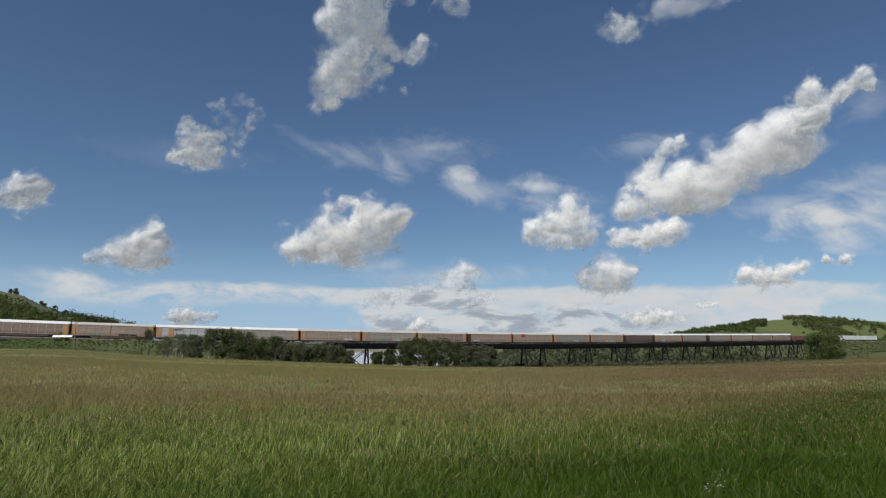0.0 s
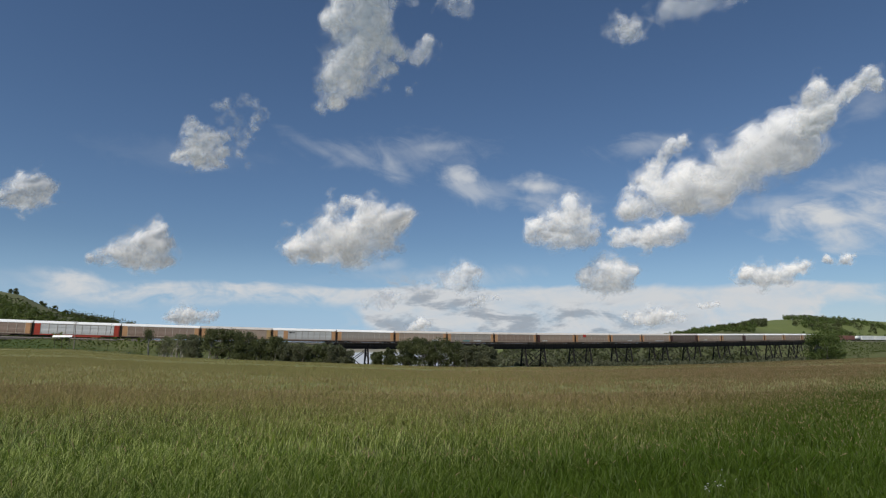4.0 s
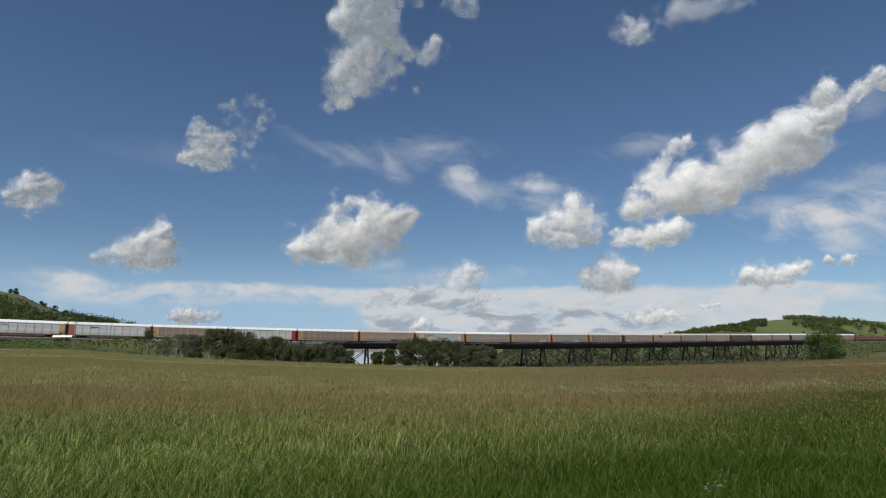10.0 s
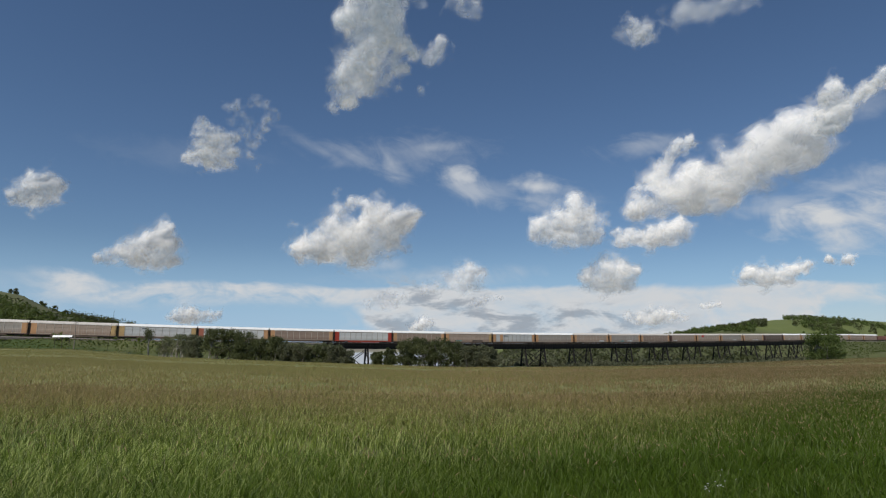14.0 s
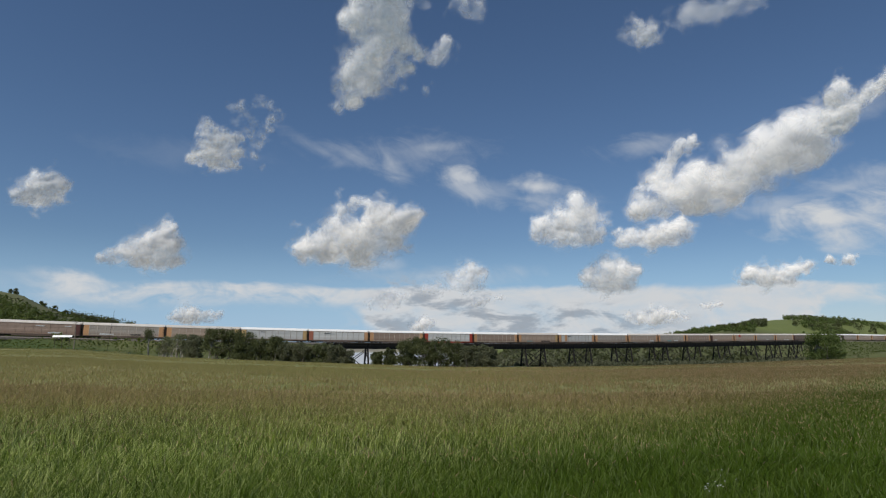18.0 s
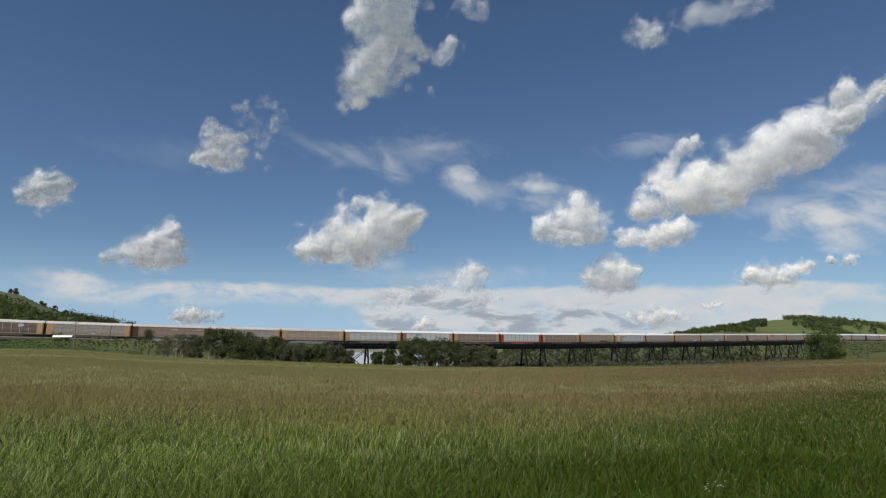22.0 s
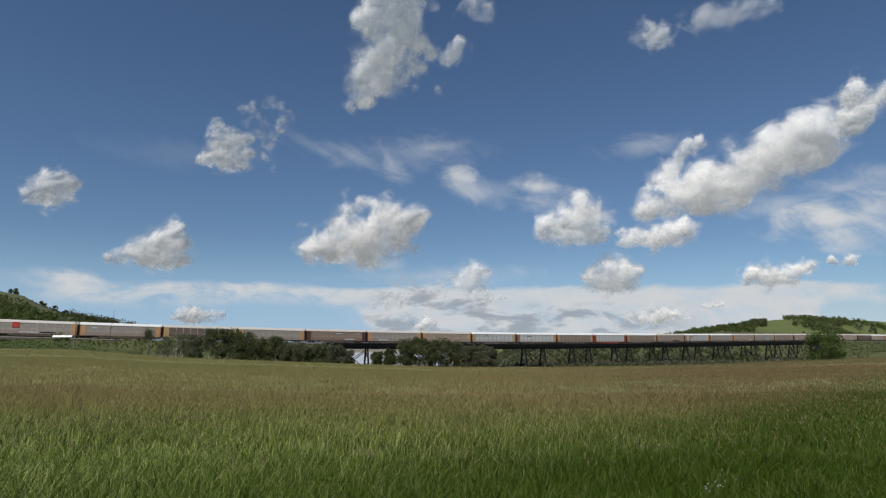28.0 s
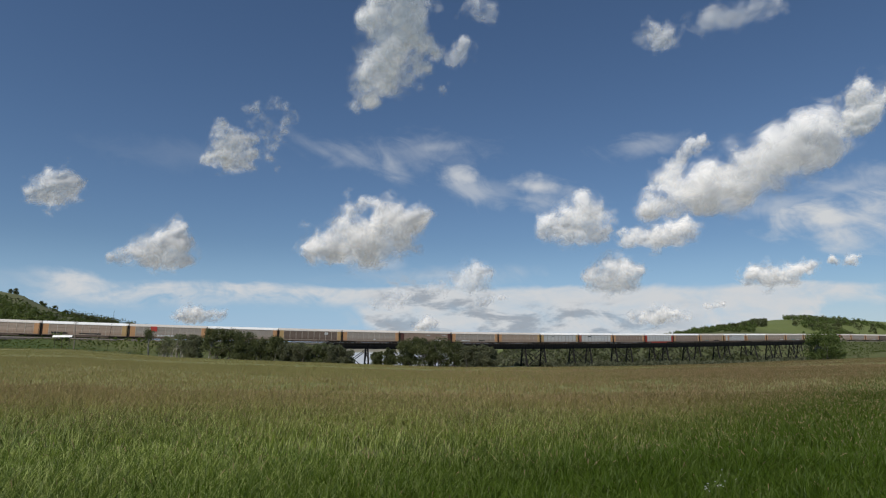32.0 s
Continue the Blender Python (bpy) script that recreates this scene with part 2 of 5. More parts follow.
M = dict(
    ground=ground_mat(), grass=grass_mat(),
    leaf_dark=leaf("dark_willow_leaves", (0.040, 0.053, 0.022), (0.122, 0.134, 0.056), 0.32),
    leaf_grey=leaf("grey_green_leaves", (0.070, 0.079, 0.047), (0.153, 0.158, 0.093), 0.3),
    leaf_mid=leaf("green_leaves", (0.051, 0.084, 0.022), (0.135, 0.167, 0.048), 0.35),
    leaf_bright=leaf("fresh_green_leaves", (0.098, 0.135, 0.034), (0.190, 0.228, 0.070), 0.45),
    leaf_pale=leaf("pale_grey_green_leaves", (0.085, 0.100, 0.050), (0.195, 0.205, 0.115), 0.35),
    twig=plain("bare_pale_twigs", (0.27, 0.245, 0.205), (0.44, 0.41, 0.36), 4.0, 0.9),
    bark=plain("grey_bark", (0.16, 0.14, 0.115), (0.30, 0.28, 0.25), 4.0, 0.9),
    steel=plain("blackened_bridge_steel", (0.010, 0.010, 0.011), (0.028, 0.023, 0.02), 1.5, 0.75),
    tie=plain("creosoted_timber", (0.03, 0.024, 0.02), (0.075, 0.06, 0.048), 2.0, 0.9),
    rail=plain("rail_steel", (0.12, 0.075, 0.05), (0.22, 0.17, 0.14), 3.0, 0.5, 0.6),
    ballast=plain("crushed_ballast", (0.10, 0.088, 0.075), (0.20, 0.18, 0.16), 6.0, 0.95, bump=0.8, dist=0.08),
    under=plain("grimy_underframe", (0.02, 0.016, 0.013), (0.06, 0.045, 0.035), 2.0, 0.8),
    wheel=plain("worn_wheel_steel", (0.05, 0.04, 0.035), (0.14, 0.11, 0.09), 5.0, 0.55, 0.5),
    white=plain("white_paint", (0.80, 0.80, 0.78), (0.70, 0.70, 0.67), 1.0, 0.5),
    pole=plain("weathered_pole_wood", (0.16, 0.13, 0.10), (0.30, 0.26, 0.21), 3.0, 0.9),
)

# ---- mesh helpers ----


def link_mesh(name, bm, mat, parent=None, label="", smooth=False):
    me = bpy.data.meshes.new(name)
    if smooth:
        for f in bm.faces:
            f.smooth = True
    bm.to_mesh(me)
    bm.free()
    return link_data(name, me, mat, parent, label)


def link_data(name, me, mat, parent=None, label=""):
    if not me.materials:
        me.materials.append(mat)
    ob = new(name, me)
    if parent is not None:
        ob.parent = parent
    if label:
        ob["label"] = label
    return ob


part = link_mesh


def empty(name, m=None):
    ob = new(name)
    ob.empty_display_size = 0.5
    if m is not None:
        ob.matrix_basis = m
    return ob


def box(bm, x0, x1, y0, y1, z0, z1, bevel=0.0):
    r = bmesh.ops.create_cube(bm, size=1.0, matrix=Matrix.Translation(((x0 + x1) / 2, (y0 + y1) / 2, (z0 + z1) / 2)) @ Matrix.Diagonal((x1 - x0, y1 - y0, z1 - z0, 1)))
    if bevel:
        edges = list({e for v in r["verts"] for e in v.link_edges})
        bmesh.ops.bevel(bm, geom=edges, offset=bevel, segments=1, affect="EDGES")
    return r["verts"]


def beam(bm, a, b, w, h):
    """A straight bar of section w x h from a to b."""
    a, b = Vector(a), Vector(b)
    d = b - a
    q = d.to_track_quat("X", "Z").to_matrix().to_4x4()
    m = Matrix.Translation((a + b) / 2) @ q @ Matrix.Diagonal((d.length, w, h, 1))
    return bmesh.ops.create_cube(bm, size=1.0, matrix=m)["verts"]


def tube(bm, pts, radii, seg=7):
    """A tapered limb through pts."""
    rings = []
    for i, p in enumerate(pts):
        p = Vector(p)
        d = (Vector(pts[min(i + 1, len(pts) - 1)]) - Vector(pts[max(i - 1, 0)])).normalized()
        q = d.to_track_quat("Z", "Y")
        rings.append([bm.verts.new(p + q @ Vector((math.cos(k * math.tau / seg) * radii[i], math.sin(k * math.tau / seg) * radii[i], 0))) for k in range(seg)])
    for a, b in zip(rings, rings[1:]):
        for k in range(seg):
            bm.faces.new((a[k], a[(k + 1) % seg], b[(k + 1) % seg], b[k]))
    bm.faces.new(rings[0][::-1])
    bm.faces.new(rings[-1])


def strips(name, V, h=None):
    """A mesh of many ribbons; V has shape (count, levels, 2, 3), h (count, levels)."""
    V = np.asarray(V, dtype=np.float32)
    n, k = V.shape[:2]
    me = bpy.data.meshes.new(name)
    base = (np.arange(n) * 2 * k)[:, None, None]
    lev = (np.arange(k - 1) * 2)[None, :, None]
    quad = base + lev + np.array([0, 1, 3, 2])[None, None, :]
    f = n * (k - 1)
    me.vertices.add(n * k * 2)
    me.vertices.foreach_set("co", V.ravel())
    me.loops.add(f * 4)
    me.loops.foreach_set("vertex_index", quad.ravel().astype(np.int32))
    me.polygons.add(f)
    me.polygons.foreach_set("loop_start", np.arange(0, f * 4, 4, dtype=np.int32))
    me.update(calc_edges=True)
    if h is not None:
        at = me.attributes.new("h", "FLOAT", "POINT")
        at.data.foreach_set("value", np.repeat(np.asarray(h, dtype=np.float32), 2, axis=1).ravel())
    return me


# ---- the plan: railway line, field, valley and hills ----
SPEED, CAR = 11.33, 28.6
S = np.linspace(-520, 1100, 3241)
_c = np.clip(S, -60, 760)
_th = 0.4454 + 0.7358e-3 * _c - 0.7874e-6 * _c ** 2
_i0 = int(np.searchsorted(S, 0))
LX, LY = np.cumsum(np.cos(_th) * 0.5), np.cumsum(np.sin(_th) * 0.5)
LX, LY = LX - LX[_i0] - 134.53, LY - LY[_i0] + 236.9
_d = np.clip(S, -40, 640) / 100
LZ = EYE + 2.951 - 2.361 * _d + 0.8219 * _d ** 2 - 0.06532 * _d ** 3
LZ = LZ + np.where(S < -40, (S + 40) * -0.012, 0) + np.where(S > 640, (S - 640) * 0.004, 0)


def line(s):
    """Place and heading of the railway s metres along it, at rail level."""
    return float(np.interp(s, S, LX)), float(np.interp(s, S, LY)), float(np.interp(s, S, LZ)), float(np.interp(s, S, _th))


def line_pose(s):
    x, y, z, th = line(s)
    up = (line(s + 10)[2] - line(s - 10)[2]) / 20
    return Matrix.Translation((x, y, z)) @ Matrix.Rotation(th, 4, "Z") @ Matrix.Rotation(-math.atan(up), 4, "Y")


BRIDGE0, BRIDGE1 = 92.0, 530.0
CU = [-1.5, -0.713, -0.6, -0.45, -0.25, 0.0, 0.13, 0.30, 0.45, 0.55, 0.60, 0.713, 1.5]
CE = [612, 614, 615.5, 628, 636.5, 645.5, 646.5, 644.5, 640, 636, 634, 630, 622]
CD = [205, 205, 200, 165, 145, 140, 142, 150, 170, 200, 215, 240, 260]


def smooth(t):
    t = np.clip(t, 0, 1)
    return t * t * (3 - 2 * t)


def wob(x, y, k, seed=0.0):
    """A gentle unevenness made of a few waves."""
    return (np.sin(x * k + 1.3 * np.sin(y * k * 0.7 + seed)) + np.sin(y * k * 1.31 + 2.1 + seed + np.sin(x * k * 0.53)) + 0.5 * np.sin((x + y) * k * 2.3 + seed)) / 2.5


def ground(x, y):
    """Height of the land."""
    x, y = np.asarray(x, float), np.asarray(y, float)
    yy = np.maximum(y, 1.0)
    u = np.clip(x / yy, -1.5, 1.5)
    dc = np.interp(u, CU, CD)
    zc = EYE - (np.interp(u, CU, CE) - 612) / 1100 * dc - 0.45
    field = zc * np.clip(yy / dc, 0, 1) ** 1.25
    field = field + 0.10 * wob(x, y, 0.11) * smooth((dc - yy) / 40) * smooth(yy / 15)
    # distance from the railway and place along it
    st = S[::20]
    gx, gy = LX[::20], LY[::20]
    shape = x.shape
    P = np.stack([x.ravel(), y.ravel()], 1)
    s, d = np.empty(len(P)), np.empty(len(P))
    for i in range(0, len(P), 20000):
        q = P[i:i + 20000]
        dd = (q[:, :1] - gx) ** 2 + (q[:, 1:] - gy) ** 2
        j = dd.argmin(1)
        th = np.interp(st[j], S, _th)
        d[i:i + 20000] = -(q[:, 0] - gx[j]) * np.sin(th) + (q[:, 1] - gy[j]) * np.cos(th)
        s[i:i + 20000] = st[j]
    s, d = s.reshape(shape), d.reshape(shape)     # d > 0: beyond the line
    rail = np.interp(s, S, LZ) - 0.55
    open_ = smooth((s - BRIDGE0 + 4) / 14) * smooth((BRIDGE1 + 6 - s) / 14)
    valley = -9.6 + smooth((60 - s) / 60) * 9.8 + smooth((s - 520) / 60) * 6.0
    valley = valley + 0.5 * wob(x, y, 0.05, 2.0)
    # the bank that closes the valley beyond the bridge
    valley = valley + smooth((d - 25) / 90) * smooth((u - 0.06) / 0.09) * 10.0 * smooth((950 - y) / 300)
    bank = rail - np.maximum(np.abs(d) - 3.4, 0) / 1.9
    land = np.where(open_ > 0.98, valley, np.maximum(valley, bank * (1 - open_) + valley * open_))
    # hills
    left = np.interp(u, [-1.5, -0.78, -0.713, -0.676, -0.65, -0.62, -0.595, -0.567, -0.53, -0.476, -0.455, -0.43], [37, 34, 30.5, 28.5, 24.2, 20.4, 17.6, 15.2, 13.2, 10.5, 6, 0])
    land = land + left * smooth((d - 14) / 130) * smooth((y + 100) / 200)
    right = np.interp(u, [0.30, 0.36, 0.42, 0.47, 0.50, 0.53, 0.575, 0.61, 0.66, 0.72, 1.5], [0, 12, 20, 27, 34.5, 39, 41.5, 41, 43, 42, 44])
    land = land + (right - np.clip(valley + 4, 0, 8)) * smooth((d - 35) / 150) * smooth((u - 0.30) / 0.05)
    t = smooth((yy - dc) / 28)
    z = field * (1 - t) + land * t
    near = np.where(y < 1, 0.0, z)
    return near


def build_ground():
    ys = np.concatenate([[-4000, -1500, -500, -150, -40, -10], np.linspace(1, 60, 30), np.linspace(63, 130, 22), np.linspace(133, 700, 150), np.linspace(706, 1000, 30), [1060, 1150, 1300, 1600, 2200, 3200, 4600]])
    us = np.concatenate([np.linspace(-1, 1, 241)])
    rows = []
    for y in ys:
        half = max(abs(y) * 1.05, 60) if y > 0 else max(abs(y), 60)
        xs = us * half
        z = ground(xs, np.full_like(xs, y)) if y > 0 else np.zeros_like(xs)
        if y > 1000:
            z = np.minimum(z, 8 + 0 * z) if y > 1300 else z
        rows.append(np.stack([xs, np.full_like(xs, y), z], 1))
    V = np.array(rows)
    n, k = V.shape[:2]
    me = bpy.data.meshes.new("ground")
    a = np.arange(n - 1)[:, None] * k + np.arange(k - 1)[None, :]
    quad = np.stack([a, a + 1, a + k + 1, a + k], -1).reshape(-1, 4)
    me.from_pydata(V.reshape(-1, 3).tolist(), [], quad.tolist())
    for f in me.polygons:
        f.use_smooth = True
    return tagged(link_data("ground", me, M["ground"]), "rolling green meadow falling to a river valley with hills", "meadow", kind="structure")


build_ground()

water_mat = material("river_water", lambda N: principled(N, rgb(0.50, 0.49, 0.48), 0.25, 0.0, bump=N.noise(pos(N), 0.6, 4), strength=0.08, dist=0.05, spec=0.5))
bm = bmesh.new()
vs = [bm.verts.new(p) for p in ((-330, 330, -8.9), (8, 330, -8.9), (20, 980, -8.9), (-420, 980, -8.9))]
bm.faces.new(vs)
tagged(link_mesh("water", bm, water_mat), "pale silty river water reflecting the sky", "water", kind="structure")

# ---- railway: ballast, sleepers, rails ----


def sweep(name, s0, s1, step, profile, mat, parent=None, label=""):
    """A profile (across, up) carried along the line, closed."""
    ss = np.arange(s0, s1 + 0.01, step)
    verts, faces = [], []
    k = len(profile)
    for s in ss:
        m = line_pose(s)
        verts += [m @ Vector((0, a, b)) for a, b in profile]
    for i in range(len(ss) - 1):
        for j in range(k):
            faces.append((i * k + j, i * k + (j + 1) % k, (i + 1) * k + (j + 1) % k, (i + 1) * k + j))
    faces += [tuple(range(k))[::-1], tuple(range((len(ss) - 1) * k, len(ss) * k))]
    me = bpy.data.meshes.new(name)
    me.from_pydata([tuple(v) for v in verts], [], faces)
    return link_data(name, me, mat, parent, label)


track = tagged(empty("railway_track"), "single railway track on grey ballast and trestle", "railway track", kind="structure")
for s0, s1 in ((-500, BRIDGE0), (BRIDGE1, 1080)):
    sweep("ballast_bed", s0, s1, 8, [(-3.2, -0.62), (-1.7, -0.24), (1.7, -0.24), (3.2, -0.62), (3.2, -1.4), (-3.2, -1.4)], M["ballast"], track, "grey crushed stone ballast")
for side in (-0.75, 0.75):
    sweep("rail", -500, 1080, 8, [(side - 0.07, -0.16), (side - 0.07, -0.13), (side - 0.02, -0.11), (side - 0.035, 0.0), (side + 0.035, 0.0), (side + 0.02, -0.11), (side + 0.07, -0.13), (side + 0.07, -0.16)], M["rail"], track, "rusty steel rail")


def sleepers():
    V, F = [], []
    cube = [(x, y, z) for x in (-0.11, 0.11) for y in (-1.3, 1.3) for z in (-0.34, -0.162)]
    quads = [(0, 1, 3, 2), (4, 6, 7, 5), (0, 4, 5, 1), (2, 3, 7, 6), (0, 2, 6, 4), (1, 5, 7, 3)]
    for i, s in enumerate(np.arange(-200, 760, 0.62)):
        m = line_pose(s)
        V += [tuple(m @ Vector(c)) for c in cube]
        F += [tuple(q + 8 * i for q in f) for f in quads]
    me = bpy.data.meshes.new("sleepers")
    me.from_pydata(V, [], F)
    return link_data("sleepers", me, M["tie"], track, "dark creosoted sleepers")


sleepers()["kind"] = "stuff"

# ---- trestle bridge ----


def trestle():
    root = tagged(empty("trestle_bridge"), "long black steel railway trestle on braced towers", "bridge")
    starts = [99.1 + 34.85 * k for k in range(13)]
    marks = [BRIDGE0] + [v for a in starts for v in (a, a + 13.3) if v < BRIDGE1 - 3] + [BRIDGE1]
    # deck girders, one pair per span, with stiffeners
    for a, b in zip(marks, marks[1:]):
        m, length = line_pose((a + b) / 2), b - a - 0.12
        for side in (-1.25, 1.25):
            bm = bmesh.new()
            box(bm, -length / 2, length / 2, side - 0.02, side + 0.02, -2.75, -0.42)
            for z in (-2.78, -0.45):
                box(bm, -length / 2, length / 2, side - 0.2, side + 0.2, z, z + 0.05)
            for q in np.linspace(-length / 2 + 0.1, length / 2 - 0.1, max(4, int(length / 1.5))):
                box(bm, q - 0.05, q + 0.05, side - 0.14, side + 0.14, -2.7, -0.45)
            part("deck_girder", bm, M["steel"], root).matrix_basis = m
        for q in np.linspace(-length / 2 + 0.2, length / 2 - 0.2, max(3, int(length / 4))):
            bm = bmesh.new()
            beam(bm, (q, -1.25, -0.8), (q, 1.25, -2.4), 0.1, 0.1)
            beam(bm, (q, 1.25, -0.8), (q, -1.25, -2.4), 0.1, 0.1)
            part("cross_frame", bm, M["steel"], root).matrix_basis = m
        # walkway planks and guard timbers along the deck's edges
        for side in (-2.0, 2.0):
            bm = bmesh.new()
            box(bm, -length / 2 - 0.06, length / 2 + 0.06, side - 0.35, side + 0.35, -0.42, -0.32)
            box(bm, -length / 2 - 0.06, length / 2 + 0.06, side * 1.18 - 0.1, side * 1.18 + 0.1, -0.32, 0.14)
            part("walkway", bm, M["tie"], root, "dark timber walkway").matrix_basis = m
    for a in starts:
        bents = [v for v in (a, a + 13.3) if v < BRIDGE1 - 3]
        feet = []
        for v in bents:
            x, y, z, th = line(v)
            m = Matrix.Translation((x, y, z)) @ Matrix.Rotation(th, 4, "Z")
            g = float(min(ground(np.array([x]), np.array([y]))[0], -8.9)) - 0.8 - z
            top, spread = -2.8, lambda zz: 1.25 + (-2.8 - zz) / 6.0
            for sd in (-1, 1):
                bm = bmesh.new()
                beam(bm, (0, sd * spread(g), g), (0, sd * 1.25, top), 0.6, 0.6)
                part("leg", bm, M["steel"], root).matrix_basis = m
                bm = bmesh.new()
                box(bm, -0.8, 0.8, sd * spread(g) - 0.8, sd * spread(g) + 0.8, g - 0.4, g + 0.5, 0.08)
                part("footing", bm, M["ballast"], root, "pale concrete footing").matrix_basis = m
            bm = bmesh.new()
            box(bm, -0.2, 0.2, -1.7, 1.7, top - 0.1, top + 0.32)
            part("cap_beam", bm, M["steel"], root).matrix_basis = m
            mid = (top + g) / 2
            for z0, z1 in ((top - 0.2, mid), (mid, g + 0.6)):
                for sd in (-1, 1):
                    bm = bmesh.new()
                    beam(bm, (0.1 * sd, -sd * spread(z0), z0), (0.1 * sd, sd * spread(z1), z1), 0.2, 0.2)
                    part("brace", bm, M["steel"], root).matrix_basis = m
            bm = bmesh.new()
            beam(bm, (0, -spread(mid), mid), (0, spread(mid), mid), 0.2, 0.2)
            part("strut", bm, M["steel"], root).matrix_basis = m
            feet.append((m, g, mid, spread))
        if len(feet) == 2:
            (ma, ga, mida, sp), (mb, gb, midb, _) = feet
            for sd in (-1, 1):
                def at(m, z):
                    return m @ Vector((0, sd * sp(z), z))
                for p, q, w in ((at(ma, -3.0), at(mb, gb + 0.8), 0.26), (at(ma, ga + 0.8), at(mb, -3.0), 0.26), (at(ma, ga + 1.0), at(mb, gb + 1.0), 0.14)):
                    bm = bmesh.new()
                    beam(bm, p, q, w, w)
                    part("tower_brace", bm, M["steel"], root)
    for v in (BRIDGE0 - 1.2, BRIDGE1 + 1.2):
        m = line_pose(v)
        bm = bmesh.new()
        box(bm, -1.2, 1.2, -3.2, 3.2, -9.0, -0.65, 0.1)
        part("abutment", bm, M["ballast"], root, "grey concrete abutment").matrix_basis = m
    return root


trestle()

# ---- the train ----
ROOF_BRIGHT = paint("bright_galvanised_roof", (0.88, 0.88, 0.86), (0.66, 0.63, 0.58), 0.3, 0.5, 0.0)
ROOF_DULL = paint("dull_galvanised_roof", (0.64, 0.60, 0.55), (0.46, 0.40, 0.34), 0.5, 0.6, 0.0)
SIDE = dict(
    brown=paint("rust_brown_steel", (0.375, 0.275, 0.215), (0.260, 0.168, 0.118), 0.6),
    tan=paint("tan_grey_steel", (0.480, 0.375, 0.295), (0.350, 0.225, 0.155), 0.58),
    grey=paint("weathered_grey_steel", (0.430, 0.385, 0.335), (0.325, 0.232, 0.175), 0.58),
    silver=paint("silver_galvanised_steel", (0.640, 0.630, 0.610), (0.480, 0.445, 0.395), 0.4, 0.5, 0.0),
    white=paint("pale_silver_paint", (0.720, 0.705, 0.680), (0.540, 0.500, 0.445), 0.4, 0.5, 0.0),
    maroon=paint("maroon_paint", (0.144, 0.060, 0.050), (0.080, 0.040, 0.032), 0.5),
    dark=paint("dark_brown_steel", (0.215, 0.160, 0.128), (0.120, 0.080, 0.058), 0.6),
)
POST = paint("pale_steel_posts", (0.640, 0.570, 0.480), (0.360, 0.275, 0.205), 0.6)
END = dict(
    yellow=paint("faded_yellow_paint", (0.640, 0.430, 0.190), (0.450, 0.270, 0.140), 0.5),
    orange=paint("faded_orange_paint", (0.680, 0.370, 0.180), (0.470, 0.250, 0.130), 0.45),
    red=paint("red_paint", (0.546, 0.070, 0.040), (0.308, 0.062, 0.044), 0.35),
    pink=paint("sun_faded_red_paint", (0.510, 0.176, 0.114), (0.299, 0.132, 0.088), 0.4),
    maroon=SIDE["maroon"],
)
RED = paint("ore_red_paint", (0.27, 0.12, 0.09), (0.15, 0.08, 0.06), 0.5)
TAGS = dict(black=plain("black_spray_paint", (0.02, 0.02, 0.022), (0.05, 0.05, 0.05)), white=plain("white_spray_paint", (0.72, 0.72, 0.7), (0.55, 0.55, 0.54)),
            teal=plain("teal_spray_paint", (0.10, 0.30, 0.30), (0.20, 0.38, 0.36)), orange=END["orange"], red=plain("red_sign_paint", (0.62, 0.06, 0.05), (0.5, 0.08, 0.06)))

LEN, HALF = 28.3, 1.52      # body length and half width
SILL, EAVE, TOP = 0.62, 4.80, 5.80
BAY, ENDBAY = 2.65, 2.2


def mesh_of(name, bm, mat):
    me = bpy.data.meshes.new(name)
    bm.to_mesh(me)
    bm.free()
    me.materials.append(mat)
    return me


def cached(label):
    return lambda build: kept_by_paint(label, build)


def kept_by_paint(label, build):
    store = {}

    def get(mat):
        if mat.name not in store:
            bm = bmesh.new()
            build(bm)
            store[mat.name] = mesh_of(label, bm, mat)
        return store[mat.name]
    return get


@cached("roof_shell")
def roof_shell(bm):
    half = [(HALF * 0.4, TOP - 0.03), (HALF * 0.68, TOP - 0.12), (HALF + 0.05, EAVE + 0.10), (HALF + 0.05, EAVE)]
    prof = [(-y, z) for y, z in half[::-1]] + [(0, TOP)] + half
    xs = []
    x = -LEN / 2
    while x < LEN / 2 - 0.01:
        xs += [(x, 0.0), (x + 0.62, 0.0), (x + 0.66, 0.045), (x + 0.86, 0.045), (x + 0.90, 0.0)]
        x += 0.93
    xs = [(a, b) for a, b in xs if a < LEN / 2] + [(LEN / 2, 0.0)]
    rings = [[bm.verts.new((a, y * (1 + b * 0.3), z + (b if z > EAVE else 0))) for y, z in prof] for a, b in xs]
    for r, q in zip(rings, rings[1:]):
        for i in range(len(prof) - 1):
            bm.faces.new((r[i], q[i], q[i + 1], r[i + 1]))
    for r in (rings[0][::-1], rings[-1]):
        bm.faces.new(r)


@cached("side_panel")
def side_panel(bm):
    # one bay of screened sheet with pressed ribs and rows of vent slots between them
    w = BAY - 0.10
    zs = [SILL + 0.34, 1.55, 1.63, 2.55, 2.63, 3.45, 3.53, 4.35, 4.43, EAVE]
    pr = [0, 0, 0.03, 0.03, 0, 0, 0.03, 0.03, 0, 0]
    a = [bm.verts.new((-w / 2, -p, z)) for z, p in zip(zs, pr)]
    b = [bm.verts.new((w / 2, -p, z)) for z, p in zip(zs, pr)]
    for i in range(len(zs) - 1):
        bm.faces.new((a[i], b[i], b[i + 1], a[i + 1]))
    back = [bm.verts.new((x, 0.06, z)) for x, z in ((-w / 2, zs[0]), (w / 2, zs[0]), (w / 2, zs[-1]), (-w / 2, zs[-1]))]
    bm.faces.new(back[::-1])


